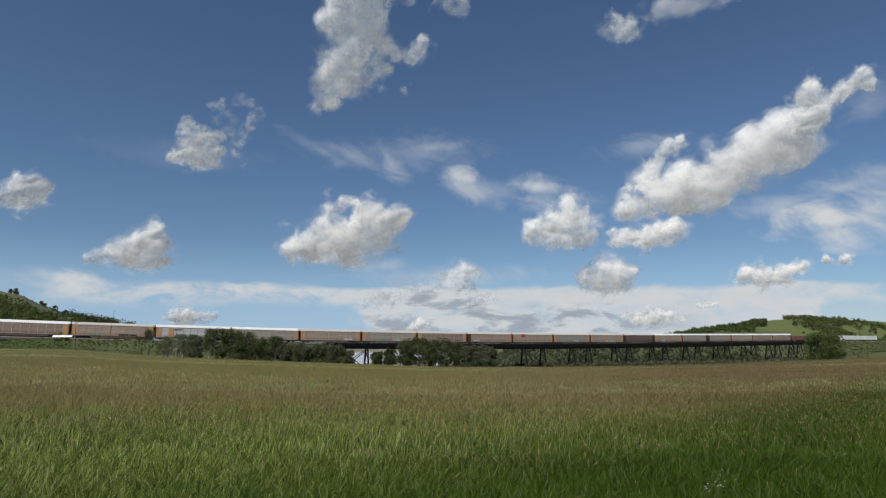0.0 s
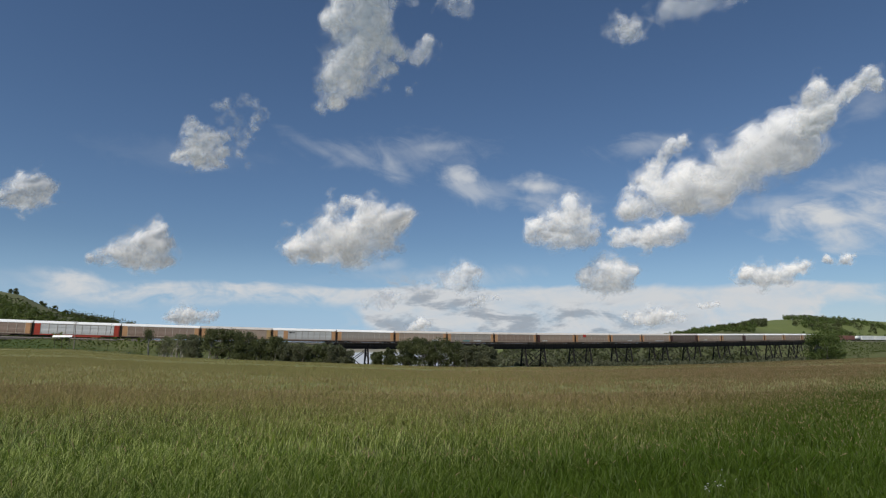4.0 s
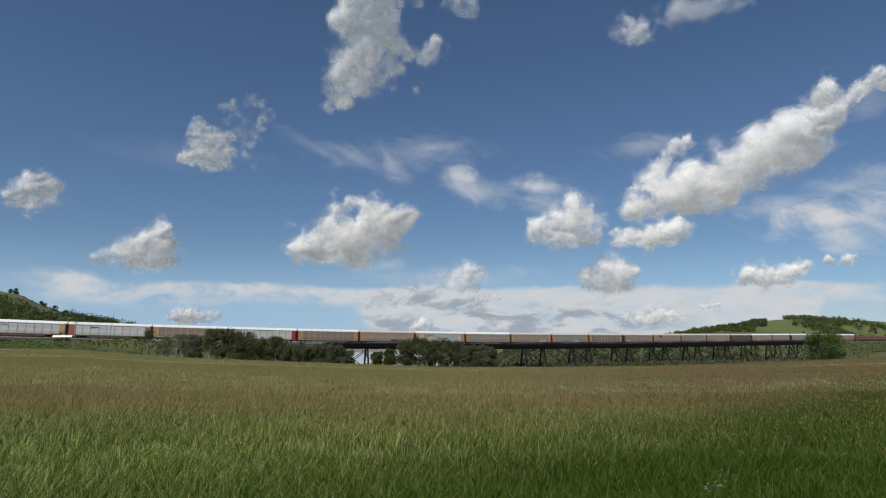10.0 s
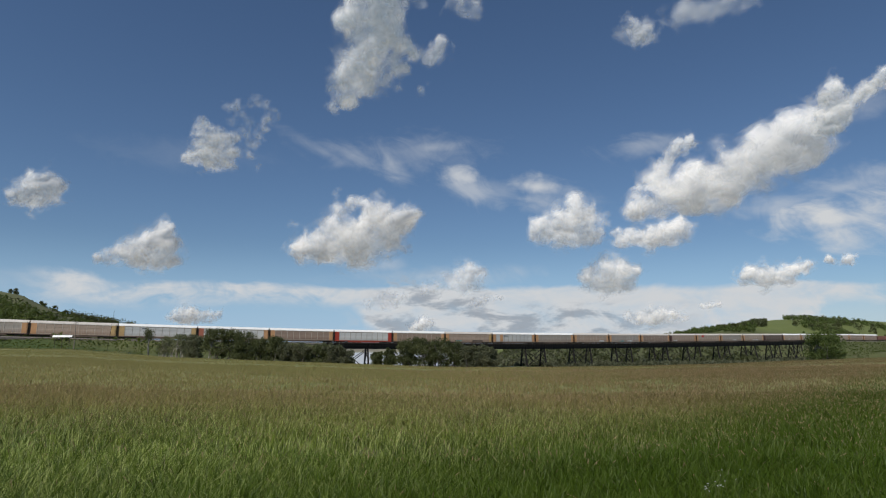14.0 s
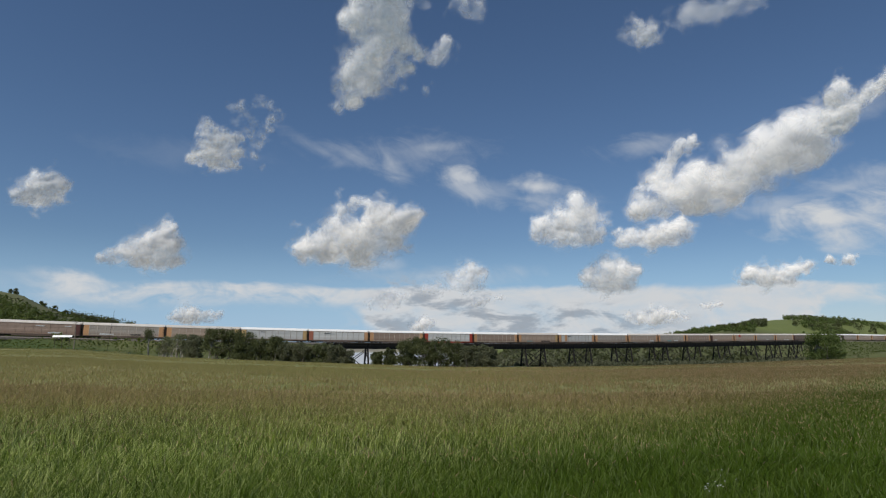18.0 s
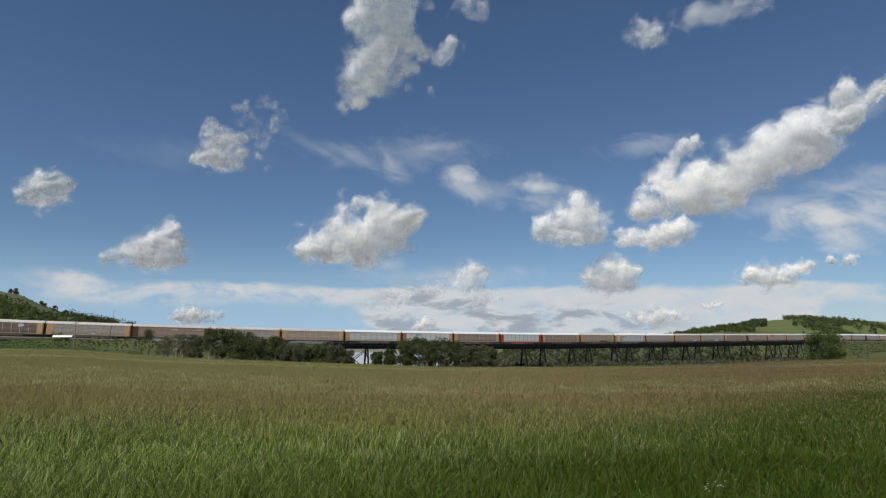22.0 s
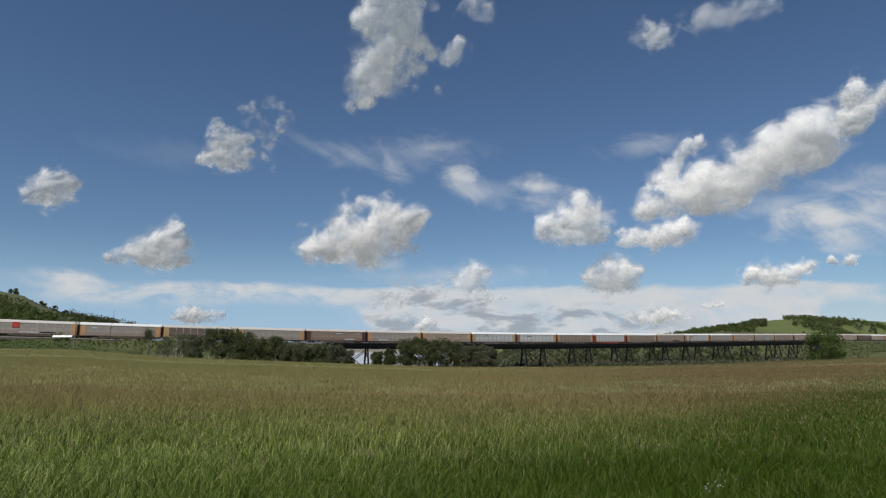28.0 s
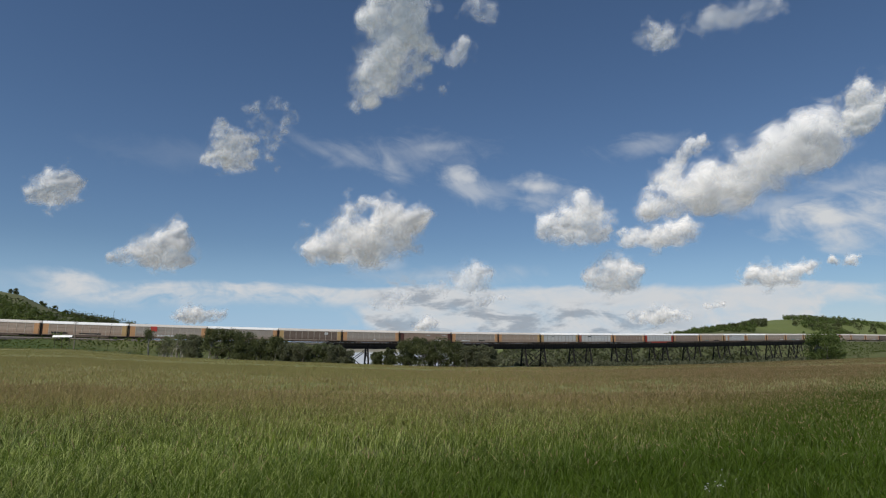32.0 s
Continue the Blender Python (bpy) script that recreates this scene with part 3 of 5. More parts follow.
@cached("side_post")
def side_post(bm):
    box(bm, -0.075, 0.075, -0.09, 0.06, SILL + 0.3, EAVE + 0.02, 0.02)


@cached("side_rail")
def side_rail(bm):
    box(bm, -BAY * 4.5, BAY * 4.5, -0.075, 0.05, -0.09, 0.09, 0.02)


@cached("end_panel")
def end_panel(bm):
    box(bm, -ENDBAY / 2, ENDBAY / 2, -0.05, 0.06, SILL + 0.3, EAVE + 0.05, 0.03)
    for z in (1.5, 2.4, 3.3, 4.2):
        box(bm, -ENDBAY / 2 + 0.1, ENDBAY / 2 - 0.1, -0.085, -0.05, z, z + 0.09)


@cached("end_door")
def end_door(bm):
    n = 17
    pts = [(-1.44 + 2.88 * i / (n - 1), 0.10 if i % 2 else 0.0) for i in range(n)]
    lo = [bm.verts.new((p, y, 0.95)) for y, p in pts]
    hi = [bm.verts.new((p, y, TOP - 0.3)) for y, p in pts]
    for i in range(n - 1):
        bm.faces.new((lo[i], lo[i + 1], hi[i + 1], hi[i]))
    box(bm, -0.12, -0.02, -1.46, 1.46, 0.9, 1.05)
    box(bm, -0.12, -0.02, -1.40, 1.40, TOP - 0.42, TOP - 0.28)


@cached("side_sill")
def side_sill(bm):
    box(bm, -LEN / 2, LEN / 2, -0.06, 0.08, SILL + 0.02, SILL + 0.36, 0.02)
    box(bm, -LEN / 2 + 6.5, LEN / 2 - 6.5, -0.03, 0.05, SILL - 0.42, SILL + 0.04)


@cached("floor_deck")
def floor_deck(bm):
    box(bm, -LEN / 2 + 0.1, LEN / 2 - 0.1, -HALF + 0.1, HALF - 0.1, 0.75, 0.98)
    box(bm, -LEN / 2, LEN / 2, -0.35, 0.35, 0.22, 0.8)
    for x in (-4, -1.2, 1.2, 4):
        box(bm, x - 0.5, x + 0.5, -0.9, 0.9, 0.35, 0.78)


@cached("upper_deck")
def upper_deck(bm):
    box(bm, -LEN / 2 + 0.3, LEN / 2 - 0.3, -HALF + 0.1, HALF - 0.1, 2.75, 2.85)


@cached("truck_frame")
def truck_frame(bm):
    for y in (-1.0, 1.0):
        box(bm, -1.25, 1.25, y - 0.1, y + 0.1, 0.36, 0.62, 0.05)
        box(bm, -0.4, 0.4, y - 0.12, y + 0.12, 0.24, 0.72, 0.04)
    box(bm, -0.25, 0.25, -1.1, 1.1, 0.4, 0.7)


@cached("wheel_set")
def wheel_set(bm):
    for y in (-0.75, 0.75):
        bmesh.ops.create_cone(bm, cap_ends=True, segments=14, radius1=0.42, radius2=0.42, depth=0.12, matrix=Matrix.Translation((0, y, 0.42)) @ Matrix.Rotation(radians(90), 4, "X"))
    bmesh.ops.create_cone(bm, cap_ends=True, segments=8, radius1=0.09, radius2=0.09, depth=1.5, matrix=Matrix.Translation((0, 0, 0.42)) @ Matrix.Rotation(radians(90), 4, "X"))


@cached("coupler")
def coupler(bm):
    box(bm, -0.85, 0.2, -0.12, 0.12, 0.72, 0.98, 0.04)
    box(bm, -1.0, -0.7, -0.2, 0.2, 0.66, 1.02, 0.06)


@cached("ladder")
def ladder(bm):
    for x in (-0.22, 0.22):
        box(bm, x - 0.025, x + 0.025, -0.05, 0.0, 0.8, 5.3)
    for k in range(11):
        box(bm, -0.22, 0.22, -0.045, -0.015, 1.0 + 0.4 * k, 1.04 + 0.4 * k)


def placed(name, me, parent, m, label=""):
    ob = link_data(name, me, me.materials[0], parent, label)
    ob.matrix_basis = m
    return ob


def running_gear(root, length, inset=3.0):
    for sgn in (-1, 1):
        tr = placed("truck", truck_frame(M["under"]), root, Matrix.Translation((sgn * (length / 2 - inset), 0, 0)), "dark cast truck")
        for x in (-0.88, 0.88):
            placed("wheelset", wheel_set(M["wheel"]), tr, Matrix.Translation((x, 0, 0)))
        placed("coupler", coupler(M["under"]), root, Matrix.Translation((sgn * length / 2, 0, 0)) @ Matrix.Rotation(0 if sgn < 0 else math.pi, 4, "Z"))


def autorack(side, end_rear, end_front, bright, posts, marks=()):
    """An enclosed car carrier: ribbed side panels between posts, painted end bays, corrugated roof."""
    root = empty("autorack_car")
    placed("roof", roof_shell(ROOF_BRIGHT if bright else ROOF_DULL), root, Matrix(), "bright white metal roof" if bright else "dull grey metal roof")
    n = 9
    x0 = -n * BAY / 2
    for flip in (0, 1):
        turn = Matrix.Rotation(math.pi * flip, 4, "Z")
        for k in range(n):
            placed("side_panel", side_panel(SIDE[side]), root, turn @ Matrix.Translation((x0 + (k + 0.5) * BAY, -HALF, 0)))
        for k in range(n + 1):
            placed("post", side_post(posts), root, turn @ Matrix.Translation((x0 + k * BAY, -HALF, 0)))
        for z in (SILL + 0.45, EAVE - 0.12):
            placed("side_rail", side_rail(posts), root, turn @ Matrix.Translation((0, -HALF, z)))
        for sgn in (-1, 1):
            paint_ = end_rear if (sgn < 0) ^ bool(flip) else end_front
            placed("end_panel", end_panel(END[paint_]), root, turn @ Matrix.Translation((sgn * (LEN / 2 - ENDBAY / 2), -HALF, 0)), paint_ + " end panel")
        # corner posts widened and blackened to paint in the shaded gap between cars
        for sgn in (-1, 1):
            placed("corner_post", side_post(M["under"]), root, turn @ Matrix.Translation((sgn * (LEN / 2 - 0.14), -HALF, 0)) @ Matrix.Diagonal((2.2, 1.05, 1, 1)))
        placed("side_sill", side_sill(END["red"] if side == "white" and end_rear == "red" else SIDE["dark"]), root, turn @ Matrix.Translation((0, -HALF, 0)))
        placed("ladder", ladder(M["under"]), root, turn @ Matrix.Translation((LEN / 2 - 0.35, -HALF - 0.09, 0)))
    # end doors take dark brown: the next car's shadow put into their colour
    for sgn in (-1, 1):
        placed("end_door", end_door(SIDE["dark"]), root, Matrix.Translation((sgn * (LEN / 2 + 0.1), 0, 0)) @ Matrix.Rotation(0 if sgn < 0 else math.pi, 4, "Z"))
    placed("lower_deck", floor_deck(M["under"]), root, Matrix())
    placed("upper_deck", upper_deck(M["under"]), root, Matrix())
    running_gear(root, LEN)
    for colour, x, z, w, h in marks:
        rng = random.Random(int(x * 10) + len(colour))
        bm = bmesh.new()
        if colour in ("red", "orange"):
            box(bm, x - w / 2, x + w / 2, -HALF - 0.13, -HALF - 0.1, z - h / 2, z + h / 2)
        else:
            q = x - w / 2
            while q < x + w / 2:
                d = rng.uniform(0.25, 0.6)
                hh = h * rng.uniform(0.55, 1.0)
                v = [bm.verts.new((q + a * d * 1.2, -HALF - 0.1, z + b * hh)) for a, b in ((-0.5, -0.5), (0.35, -0.42), (0.5, 0.1), (0.3, 0.5), (-0.35, 0.42), (-0.2, 0.0))]
                bm.faces.new(v)
                q += d * rng.uniform(0.7, 1.1)
        part("painted_sign" if colour == "red" else "painted_panel" if colour == "orange" else "graffiti", bm, TAGS[colour], root, f"{colour} painted marking")
    return root


# rear to front: side, rear end paint, front end paint, bright roof, pale posts, markings (colour, along, height, width, tall)
CARS = {
    -10: ("tan", "orange", "orange", 0, 1, ()),
    -9: ("tan", "orange", "orange", 0, 1, ()),
    -8: ("tan", "orange", "yellow", 1, 1, (("black", -8.5, 1.6, 5.0, 0.9), ("black", 1.5, 1.5, 7.0, 0.6))),
    -7: ("grey", "orange", "orange", 0, 1, (("red", -5.5, 4.0, 2.3, 1.9), ("white", -1.0, 1.5, 6.0, 0.6), ("black", 4.5, 1.5, 5.0, 0.7))),
    -6: ("grey", "orange", "orange", 1, 0, (("white", -9.0, 3.8, 2.0, 0.8),)),
    -5: ("dark", "yellow", "yellow", 0, 1, (("white", 7.0, 3.9, 1.6, 1.5),)),
    -4: ("grey", "orange", "orange", 0, 1, (("white", 1.5, 1.6, 0.8, 0.7),)),
    -3: ("brown", "maroon", "maroon", 0, 0, (("white", 1.0, 3.9, 2.6, 0.5), ("white", 6.0, 1.5, 4.5, 0.6), ("white", 9.8, 4.0, 1.8, 0.4))),
    -2: ("grey", "orange", "orange", 0, 1, (("white", -6.0, 1.5, 4.5, 0.7), ("black", 4.0, 1.5, 3.5, 0.6))),
    -1: ("tan", "orange", "yellow", 0, 1, ()),
    0: ("silver", "yellow", "yellow", 1, 0, (("black", -5.0, 4.0, 1.5, 0.4),)),
    1: ("white", "pink", "orange", 1, 0, (("black", -5.5, 4.0, 2.6, 0.5),)),
    2: ("brown", "orange", "orange", 1, 1, ()),
    3: ("white", "red", "red", 1, 0, ()),
    4: ("brown", "orange", "orange", 1, 1, ()),
    5: ("tan", "orange", "yellow", 0, 0, (("teal", -6.0, 1.4, 3.5, 0.6), ("black", 5.0, 1.4, 6.0, 0.8))),
    6: ("silver", "orange", "orange", 1, 0, (("orange", -8.5, 2.95, 1.9, 3.5), ("black", -5.8, 4.0, 2.2, 0.5))),
    7: ("grey", "orange", "orange", 1, 1, ()),
    8: ("tan", "orange", "orange", 0, 1, (("white", 8.0, 1.5, 4.0, 1.0),)),
    9: ("grey", "orange", "orange", 0, 1, (("teal", -3.0, 1.4, 4.0, 0.9), ("white", 4.0, 1.4, 4.5, 0.8))),
    10: ("brown", "orange", "orange", 0, 1, ()),
    11: ("tan", "maroon", "orange", 0, 0, (("white", -8.5, 1.6, 3.6, 0.7),)),
    12: ("tan", "orange", "orange", 0, 1, (("red", -7.0, 4.3, 2.4, 1.4),)),
    13: ("grey", "orange", "orange", 0, 0, (("white", 3.0, 1.6, 3.5, 0.7),)),
    14: ("tan", "orange", "orange", 0, 1, (("white", 3.0, 1.4, 8.0, 0.7),)),
    15: ("dark", "maroon", "maroon", 0, 0, ()),
    16: ("tan", "orange", "orange", 1, 1, (("white", -5.0, 1.7, 3.0, 0.8),)),
    17: ("grey", "orange", "maroon", 1, 0, ()),
    18: ("grey", "maroon", "orange", 1, 0, ()),
    19: ("tan", "orange", "orange", 1, 1, ()),
    20: ("brown", "orange", "orange", 1, 1, ()),
    21: ("brown", "orange", "maroon", 1, 1, ()),
}
WORD = dict(brown="rust-brown", tan="tan-grey", grey="weathered grey", silver="silver-panelled", white="pale silver", dark="dark brown")


def box_car(length, height, mat, roof_mat):
    """A plain freight car with ribbed sides and a door."""
    root = empty("freight_car")
    bm = bmesh.new()
    box(bm, -length / 2, length / 2, -1.48, 1.48, 0.95, height - 0.25, 0.04)
    part("body", bm, mat, root)
    k = int(length / 1.1)
    me = None
    for flip in (0, 1):
        for i in range(k + 1):
            if me is None:
                bm = bmesh.new()
                box(bm, -0.06, 0.06, -0.06, 0.02, 0.95, height - 0.3)
                me = mesh_of("side_rib", bm, mat)
            x = -length / 2 + 0.1 + i * (length - 0.2) / k
            placed("side_rib", me, root, Matrix.Rotation(math.pi * flip, 4, "Z") @ Matrix.Translation((x, -1.49, 0)))
    bm = bmesh.new()
    vs = []
    for x in (-length / 2 - 0.05, length / 2 + 0.05):
        vs.append([bm.verts.new((x, y, z)) for y, z in ((-1.54, height - 0.3), (-1.3, height - 0.1), (0, height), (1.3, height - 0.1), (1.54, height - 0.3))])
    for i in range(4):
        bm.faces.new((vs[0][i], vs[1][i], vs[1][i + 1], vs[0][i + 1]))
    bm.faces.new(vs[0][::-1])
    bm.faces.new(vs[1])
    part("roof", bm, roof_mat, root)
    bm = bmesh.new()
    box(bm, -length / 2, length / 2, -1.4, 1.4, 0.6, 0.97)
    part("underframe", bm, M["under"], root)
    running_gear(root, length + 0.6, 2.4)
    return root


def tank_car(length):
    root = empty("tank_car")
    bm = bmesh.new()
    bmesh.ops.create_cone(bm, cap_ends=True, segments=24, radius1=1.45, radius2=1.45, depth=length - 2.4, matrix=Matrix.Translation((0, 0, 2.6)) @ Matrix.Rotation(radians(90), 4, "Y"))
    for sgn in (-1, 1):
        bmesh.ops.create_uvsphere(bm, u_segments=24, v_segments=12, radius=1.45, matrix=Matrix.Translation((sgn * (length / 2 - 1.2), 0, 2.6)) @ Matrix.Diagonal((0.6, 1, 1, 1)))
    part("tank", bm, M["white"], root, smooth=True)
    bm = bmesh.new()
    bmesh.ops.create_cone(bm, cap_ends=True, segments=16, radius1=0.5, radius2=0.45, depth=0.5, matrix=Matrix.Translation((0, 0, 4.2)))
    part("dome", bm, M["white"], root)
    bm = bmesh.new()
    box(bm, -length / 2, length / 2, -0.4, 0.4, 0.6, 1.1)
    for x in (-length / 2 + 1.6, length / 2 - 1.6):
        box(bm, x - 0.3, x + 0.3, -1.3, 1.3, 0.9, 2.0)
    part("underframe", bm, M["under"], root)
    running_gear(root, length + 0.4, 2.2)
    return root


TRAIN = []          # (thing, metres along the line at 13 s)
for j, (sd, e0, e1, bright, pale, marks) in CARS.items():
    ob = autorack(sd, e0, e1, bright, POST if pale else SIDE["grey" if sd in ("silver", "white") else sd], marks)
    ends = e0 if e0 == e1 else f"{e0} and {e1}"
    extra = ", graffiti" if any(m[0] in ("black", "white", "teal") for m in marks) else ", red sign" if marks else ""
    tagged(ob, f"{WORD[sd]} car-carrier wagon, {ends} ends, {'bright' if bright else 'dull'} roof{extra}", "rail car", "train cars")
    TRAIN.append((ob, CAR * (j + 0.5)))
q = CAR * 22
for length, maker, lab in ((17.0, lambda: box_car(15.8, 4.5, RED, RED), "short dark red ribbed freight car"),) * 4 + \
        ((13.0, lambda: tank_car(12.0), "white tank car on the railway"),) + ((26.0, lambda: box_car(23.8, 4.5, M["white"], M["white"]), "long white freight car with ribbed sides"),) * 3:
    ob = tagged(maker(), lab, "rail car", "train cars")
    TRAIN.append((ob, q + length / 2))
    q += length


def cloud_mat(name, size, soft):
    """Cloud stuff: white and scattering; it fades where it is thin, with torn wisps along its rim."""
    def build(N):
        o = obj(N)
        thick = N.n("ShaderNodeAttribute", name="thick").outputs["Fac"]
        n1 = N.noise(o, 0.8 / size, 6, 0.56, 0.7)
        n2 = N.noise(o, 0.42 / size, 3, 0.5, 0.3)
        tear = N.m("ADD", N.m("MULTIPLY", N.m("SUBTRACT", n1, 0.5), 15.0), N.m("MULTIPLY", N.m("SUBTRACT", n2, 0.5), 8.0))
        depth = N.m("MAXIMUM", N.m("SUBTRACT", N.m("MULTIPLY", thick, N.m("POWER", 2.0, tear)), 0.11), 0.0)
        a = N.m("MULTIPLY", N.m("SUBTRACT", 1.0, N.m("POWER", 2.718, N.m("MULTIPLY", depth, -0.55))), 0.75 * (1 - soft))
        d = N.n("ShaderNodeBsdfDiffuse", inp={"Color": rgb(0.98, 0.96, 0.925)})
        t = N.n("ShaderNodeBsdfTranslucent", inp={"Color": rgb(0.98, 0.96, 0.925)})
        body = N.n("ShaderNodeMixShader", inp={0: 0.45, 1: d.outputs[0], 2: t.outputs[0]})
        clear = N.n("ShaderNodeBsdfTransparent")
        return N.n("ShaderNodeMixShader", inp={0: a, 1: clear.outputs[0], 2: body.outputs[0]}).outputs[0]
    return material(name, build)


def lattice(x, y, seed):
    """Smooth value noise, 0 to 1, on arrays."""
    rng = np.random.default_rng(seed)
    table = rng.uniform(size=(64, 64))
    xi, yi = np.floor(x).astype(int), np.floor(y).astype(int)
    fx, fy = smooth(x - xi), smooth(y - yi)
    g = lambda i, j: table[(xi + i) % 64, (yi + j) % 64]
    return (g(0, 0) * (1 - fx) + g(1, 0) * fx) * (1 - fy) + (g(0, 1) * (1 - fx) + g(1, 1) * fx) * fy


def fractal(x, y, seed, octaves=5, rough=0.55):
    out, amp, total = np.zeros_like(x), 1.0, 0.0
    for k in range(octaves):
        out += amp * lattice(x * 2.03 ** k + 17.3 * k, y * 2.03 ** k + 9.1 * k, seed + k)
        total += amp
        amp *= rough
    return out / total - 0.5


def sky_place(az, el, d):
    a, e = radians(az), radians(el)
    return Vector((math.sin(a) * math.cos(e), math.cos(a) * math.cos(e), math.sin(e))) * d + Vector((0, 0, EYE))


CLOUD_KEYS = []


def cloud(label, puffs, speed, soft, seed):
    """A heap of merged puffs, thickest in its middle, built as nested billowed skins that thin out towards a torn rim."""
    mid = sum((p for p, _, _ in puffs), Vector()) / len(puffs)
    size = float(np.median([r for _, r, _ in puffs])) * 1.2
    turn = math.atan2(mid.x, mid.y)
    across, depth = Vector((math.cos(turn), -math.sin(turn), 0)), Vector((mid.x, mid.y, mid.z * 0.5)).normalized()
    rise = across.cross(depth)
    loc = [((p - mid).dot(across), (p - mid).dot(rise), (p - mid).dot(depth), r, w) for p, r, w in puffs]
    pad = size * 1.5
    x0, x1 = min(q[0] - q[3] for q in loc) - pad, max(q[0] + q[3] for q in loc) + pad
    z0, z1 = min(q[1] - q[3] for q in loc) - pad, max(q[1] + q[3] for q in loc) + pad
    cell = max(size / 8, (x1 - x0) / 92)
    gx, gz = np.meshgrid(np.arange(x0, x1, cell), np.arange(z0, z1, cell), indexing="ij")
    # torn, curling outline
    kx, kz = gx / size * 0.8, gz / size * 0.8
    wx = gx + size * 0.95 * fractal(kx, kz, seed, 4, 0.5)
    wz = gz + size * 0.95 * fractal(kx + 31, kz, seed + 40, 4, 0.5)
    total, heap, halo, back, weight = np.zeros_like(gx), np.zeros_like(gx), np.zeros_like(gx), np.zeros_like(gx), np.full_like(gx, 1e-9)
    for x, z, y, r, w in loc:
        d2 = ((wx - x) ** 2 + (wz - z) ** 2) / r ** 2
        total += 1.45 * w * np.exp(-np.clip(d2 * 1.4, 0, 30))
        heap += w * np.exp(-np.clip(((gx - x) ** 2 + (gz - z) ** 2) / (r * 1.25) ** 2, 0, 30))
        halo += w * np.exp(-np.clip(d2 / 2.6, 0, 30))
        k = np.exp(-np.clip(d2, 0, 40) * 0.8) + 1e-9
        back += k * y
        weight += k
    back /= weight
    thick = np.maximum(total - 0.03, 0) ** 1.3 + 0.10 * halo
    # the air below the cloud's base is clear
    base = min(q[1] - 0.85 * q[3] for q in loc if q[4] > 0.3 * max(p[4] for p in loc))
    thick = thick * (0.25 + 0.75 * smooth((gz - base) / (0.55 * size)))
    # rounded heads with creases between them
    heads = np.abs(fractal(wx / size * 0.55 + 3, wz / size * 0.55, seed + 120, 2, 0.4)) + 0.4 * np.abs(fractal(wx / size * 1.3 + 7, wz / size * 1.3, seed + 140, 2, 0.4))
    dome = np.sqrt(heap + 0.02)
    swell = smooth(heap * 1.4)
    root = tagged(empty("cloud", Matrix.Translation(mid)), label, "cloud", "clouds")
    mat = cloud_mat("cloud_vapour", size, soft)
    n, m = gx.shape
    for name, f in (("front_billow", -1.0), ("inner_billow", -0.66), ("inner_billow", -0.33), ("inner_billow", 0.1), ("back_billow", 0.8)):
        own = thick * (1.25 - 0.7 * f * f)
        keep = own > 0.015
        cells = keep[:-1, :-1] | keep[1:, :-1] | keep[:-1, 1:] | keep[1:, 1:]
        i, j = np.nonzero(cells)
        quad = np.stack([i * m + j, (i + 1) * m + j, (i + 1) * m + j + 1, i * m + j + 1], 1)
        used = np.unique(quad)
        index = np.zeros(n * m, dtype=int)
        index[used] = np.arange(len(used))
        y = back + size * (1.25 * f * dome - (0.0 if f > 0.5 else 0.45) * heads * swell)
        V = np.stack([gx * across[c] + gz * rise[c] + y * depth[c] for c in range(3)], -1).reshape(-1, 3)[used]
        q = index[quad]
        me = bpy.data.meshes.new(name)
        me.vertices.add(len(V))
        me.vertices.foreach_set("co", V.astype(np.float32).ravel())
        me.loops.add(len(q) * 4)
        me.loops.foreach_set("vertex_index", q.astype(np.int32).ravel())
        me.polygons.add(len(q))
        me.polygons.foreach_set("loop_start", np.arange(0, len(q) * 4, 4, dtype=np.int32))
        me.polygons.foreach_set("use_smooth", np.ones(len(q), dtype=bool))
        me.update(calc_edges=True)
        at = me.attributes.new("thick", "FLOAT", "POINT")
        at.data.foreach_set("value", own.ravel()[used].astype(np.float32))
        ob = link_data(name, me, mat, root)
        ob["kind"] = "stuff"
    CLOUD_KEYS.append((root, mid, speed))


# ---- sky: drifting clouds ----
def drift(label, dist, speed, soft, puffs):
    """Puffs: azimuth, elevation and radius in degrees, and how dense each is."""
    cloud(label, [(sky_place(a, e, dist), radians(r) * dist, w) for a, e, r, w in puffs], speed, soft, len(CLOUD_KEYS) * 5 + 11)


drift("tall ragged white cumulus cloud", 1700, (3.19, 0.1), 0.05, [
    (-6.70, 32.28, 1.90, 1), (-8.04, 30.21, 1.44, 1), (-6.38, 30.53, 1.44, 1), (-5.14, 29.68, 1.07, 0.9), (-10.17, 28.39, 0.73, 0.9), (-8.98, 28.75, 0.97, 1),
    (-7.17, 28.45, 1.56, 1.1), (-5.50, 28.06, 1.08, 0.9), (-4.22, 27.04, 0.69, 0.8), (-3.21, 26.12, 0.55, 0.7), (-7.40, 26.81, 1.38, 1), (-5.97, 26.32, 0.89, 0.7),
    (-8.14, 25.60, 1.28, 1), (-9.08, 24.59, 1.19, 0.95), (-7.09, 24.94, 0.89, 0.7), (-5.02, 25.40, 0.65, 0.6), (-9.75, 23.59, 0.99, 0.9), (-8.51, 23.42, 0.90, 0.7),
    (-5.92, 24.03, 0.65, 0.5), (-3.97, 25.05, 0.50, 0.55), (-9.98, 22.37, 0.75, 0.7), (-10.48, 21.26, 0.50, 0.6), (-9.33, 21.92, 0.65, 0.5), (-2.14, 22.91, 0.56, 0.35),
    (-4.39, 23.59, 0.55, 0.4), (-5.17, 24.44, 0.45, 0.5), (-7.06, 23.49, 0.50, 0.35),])
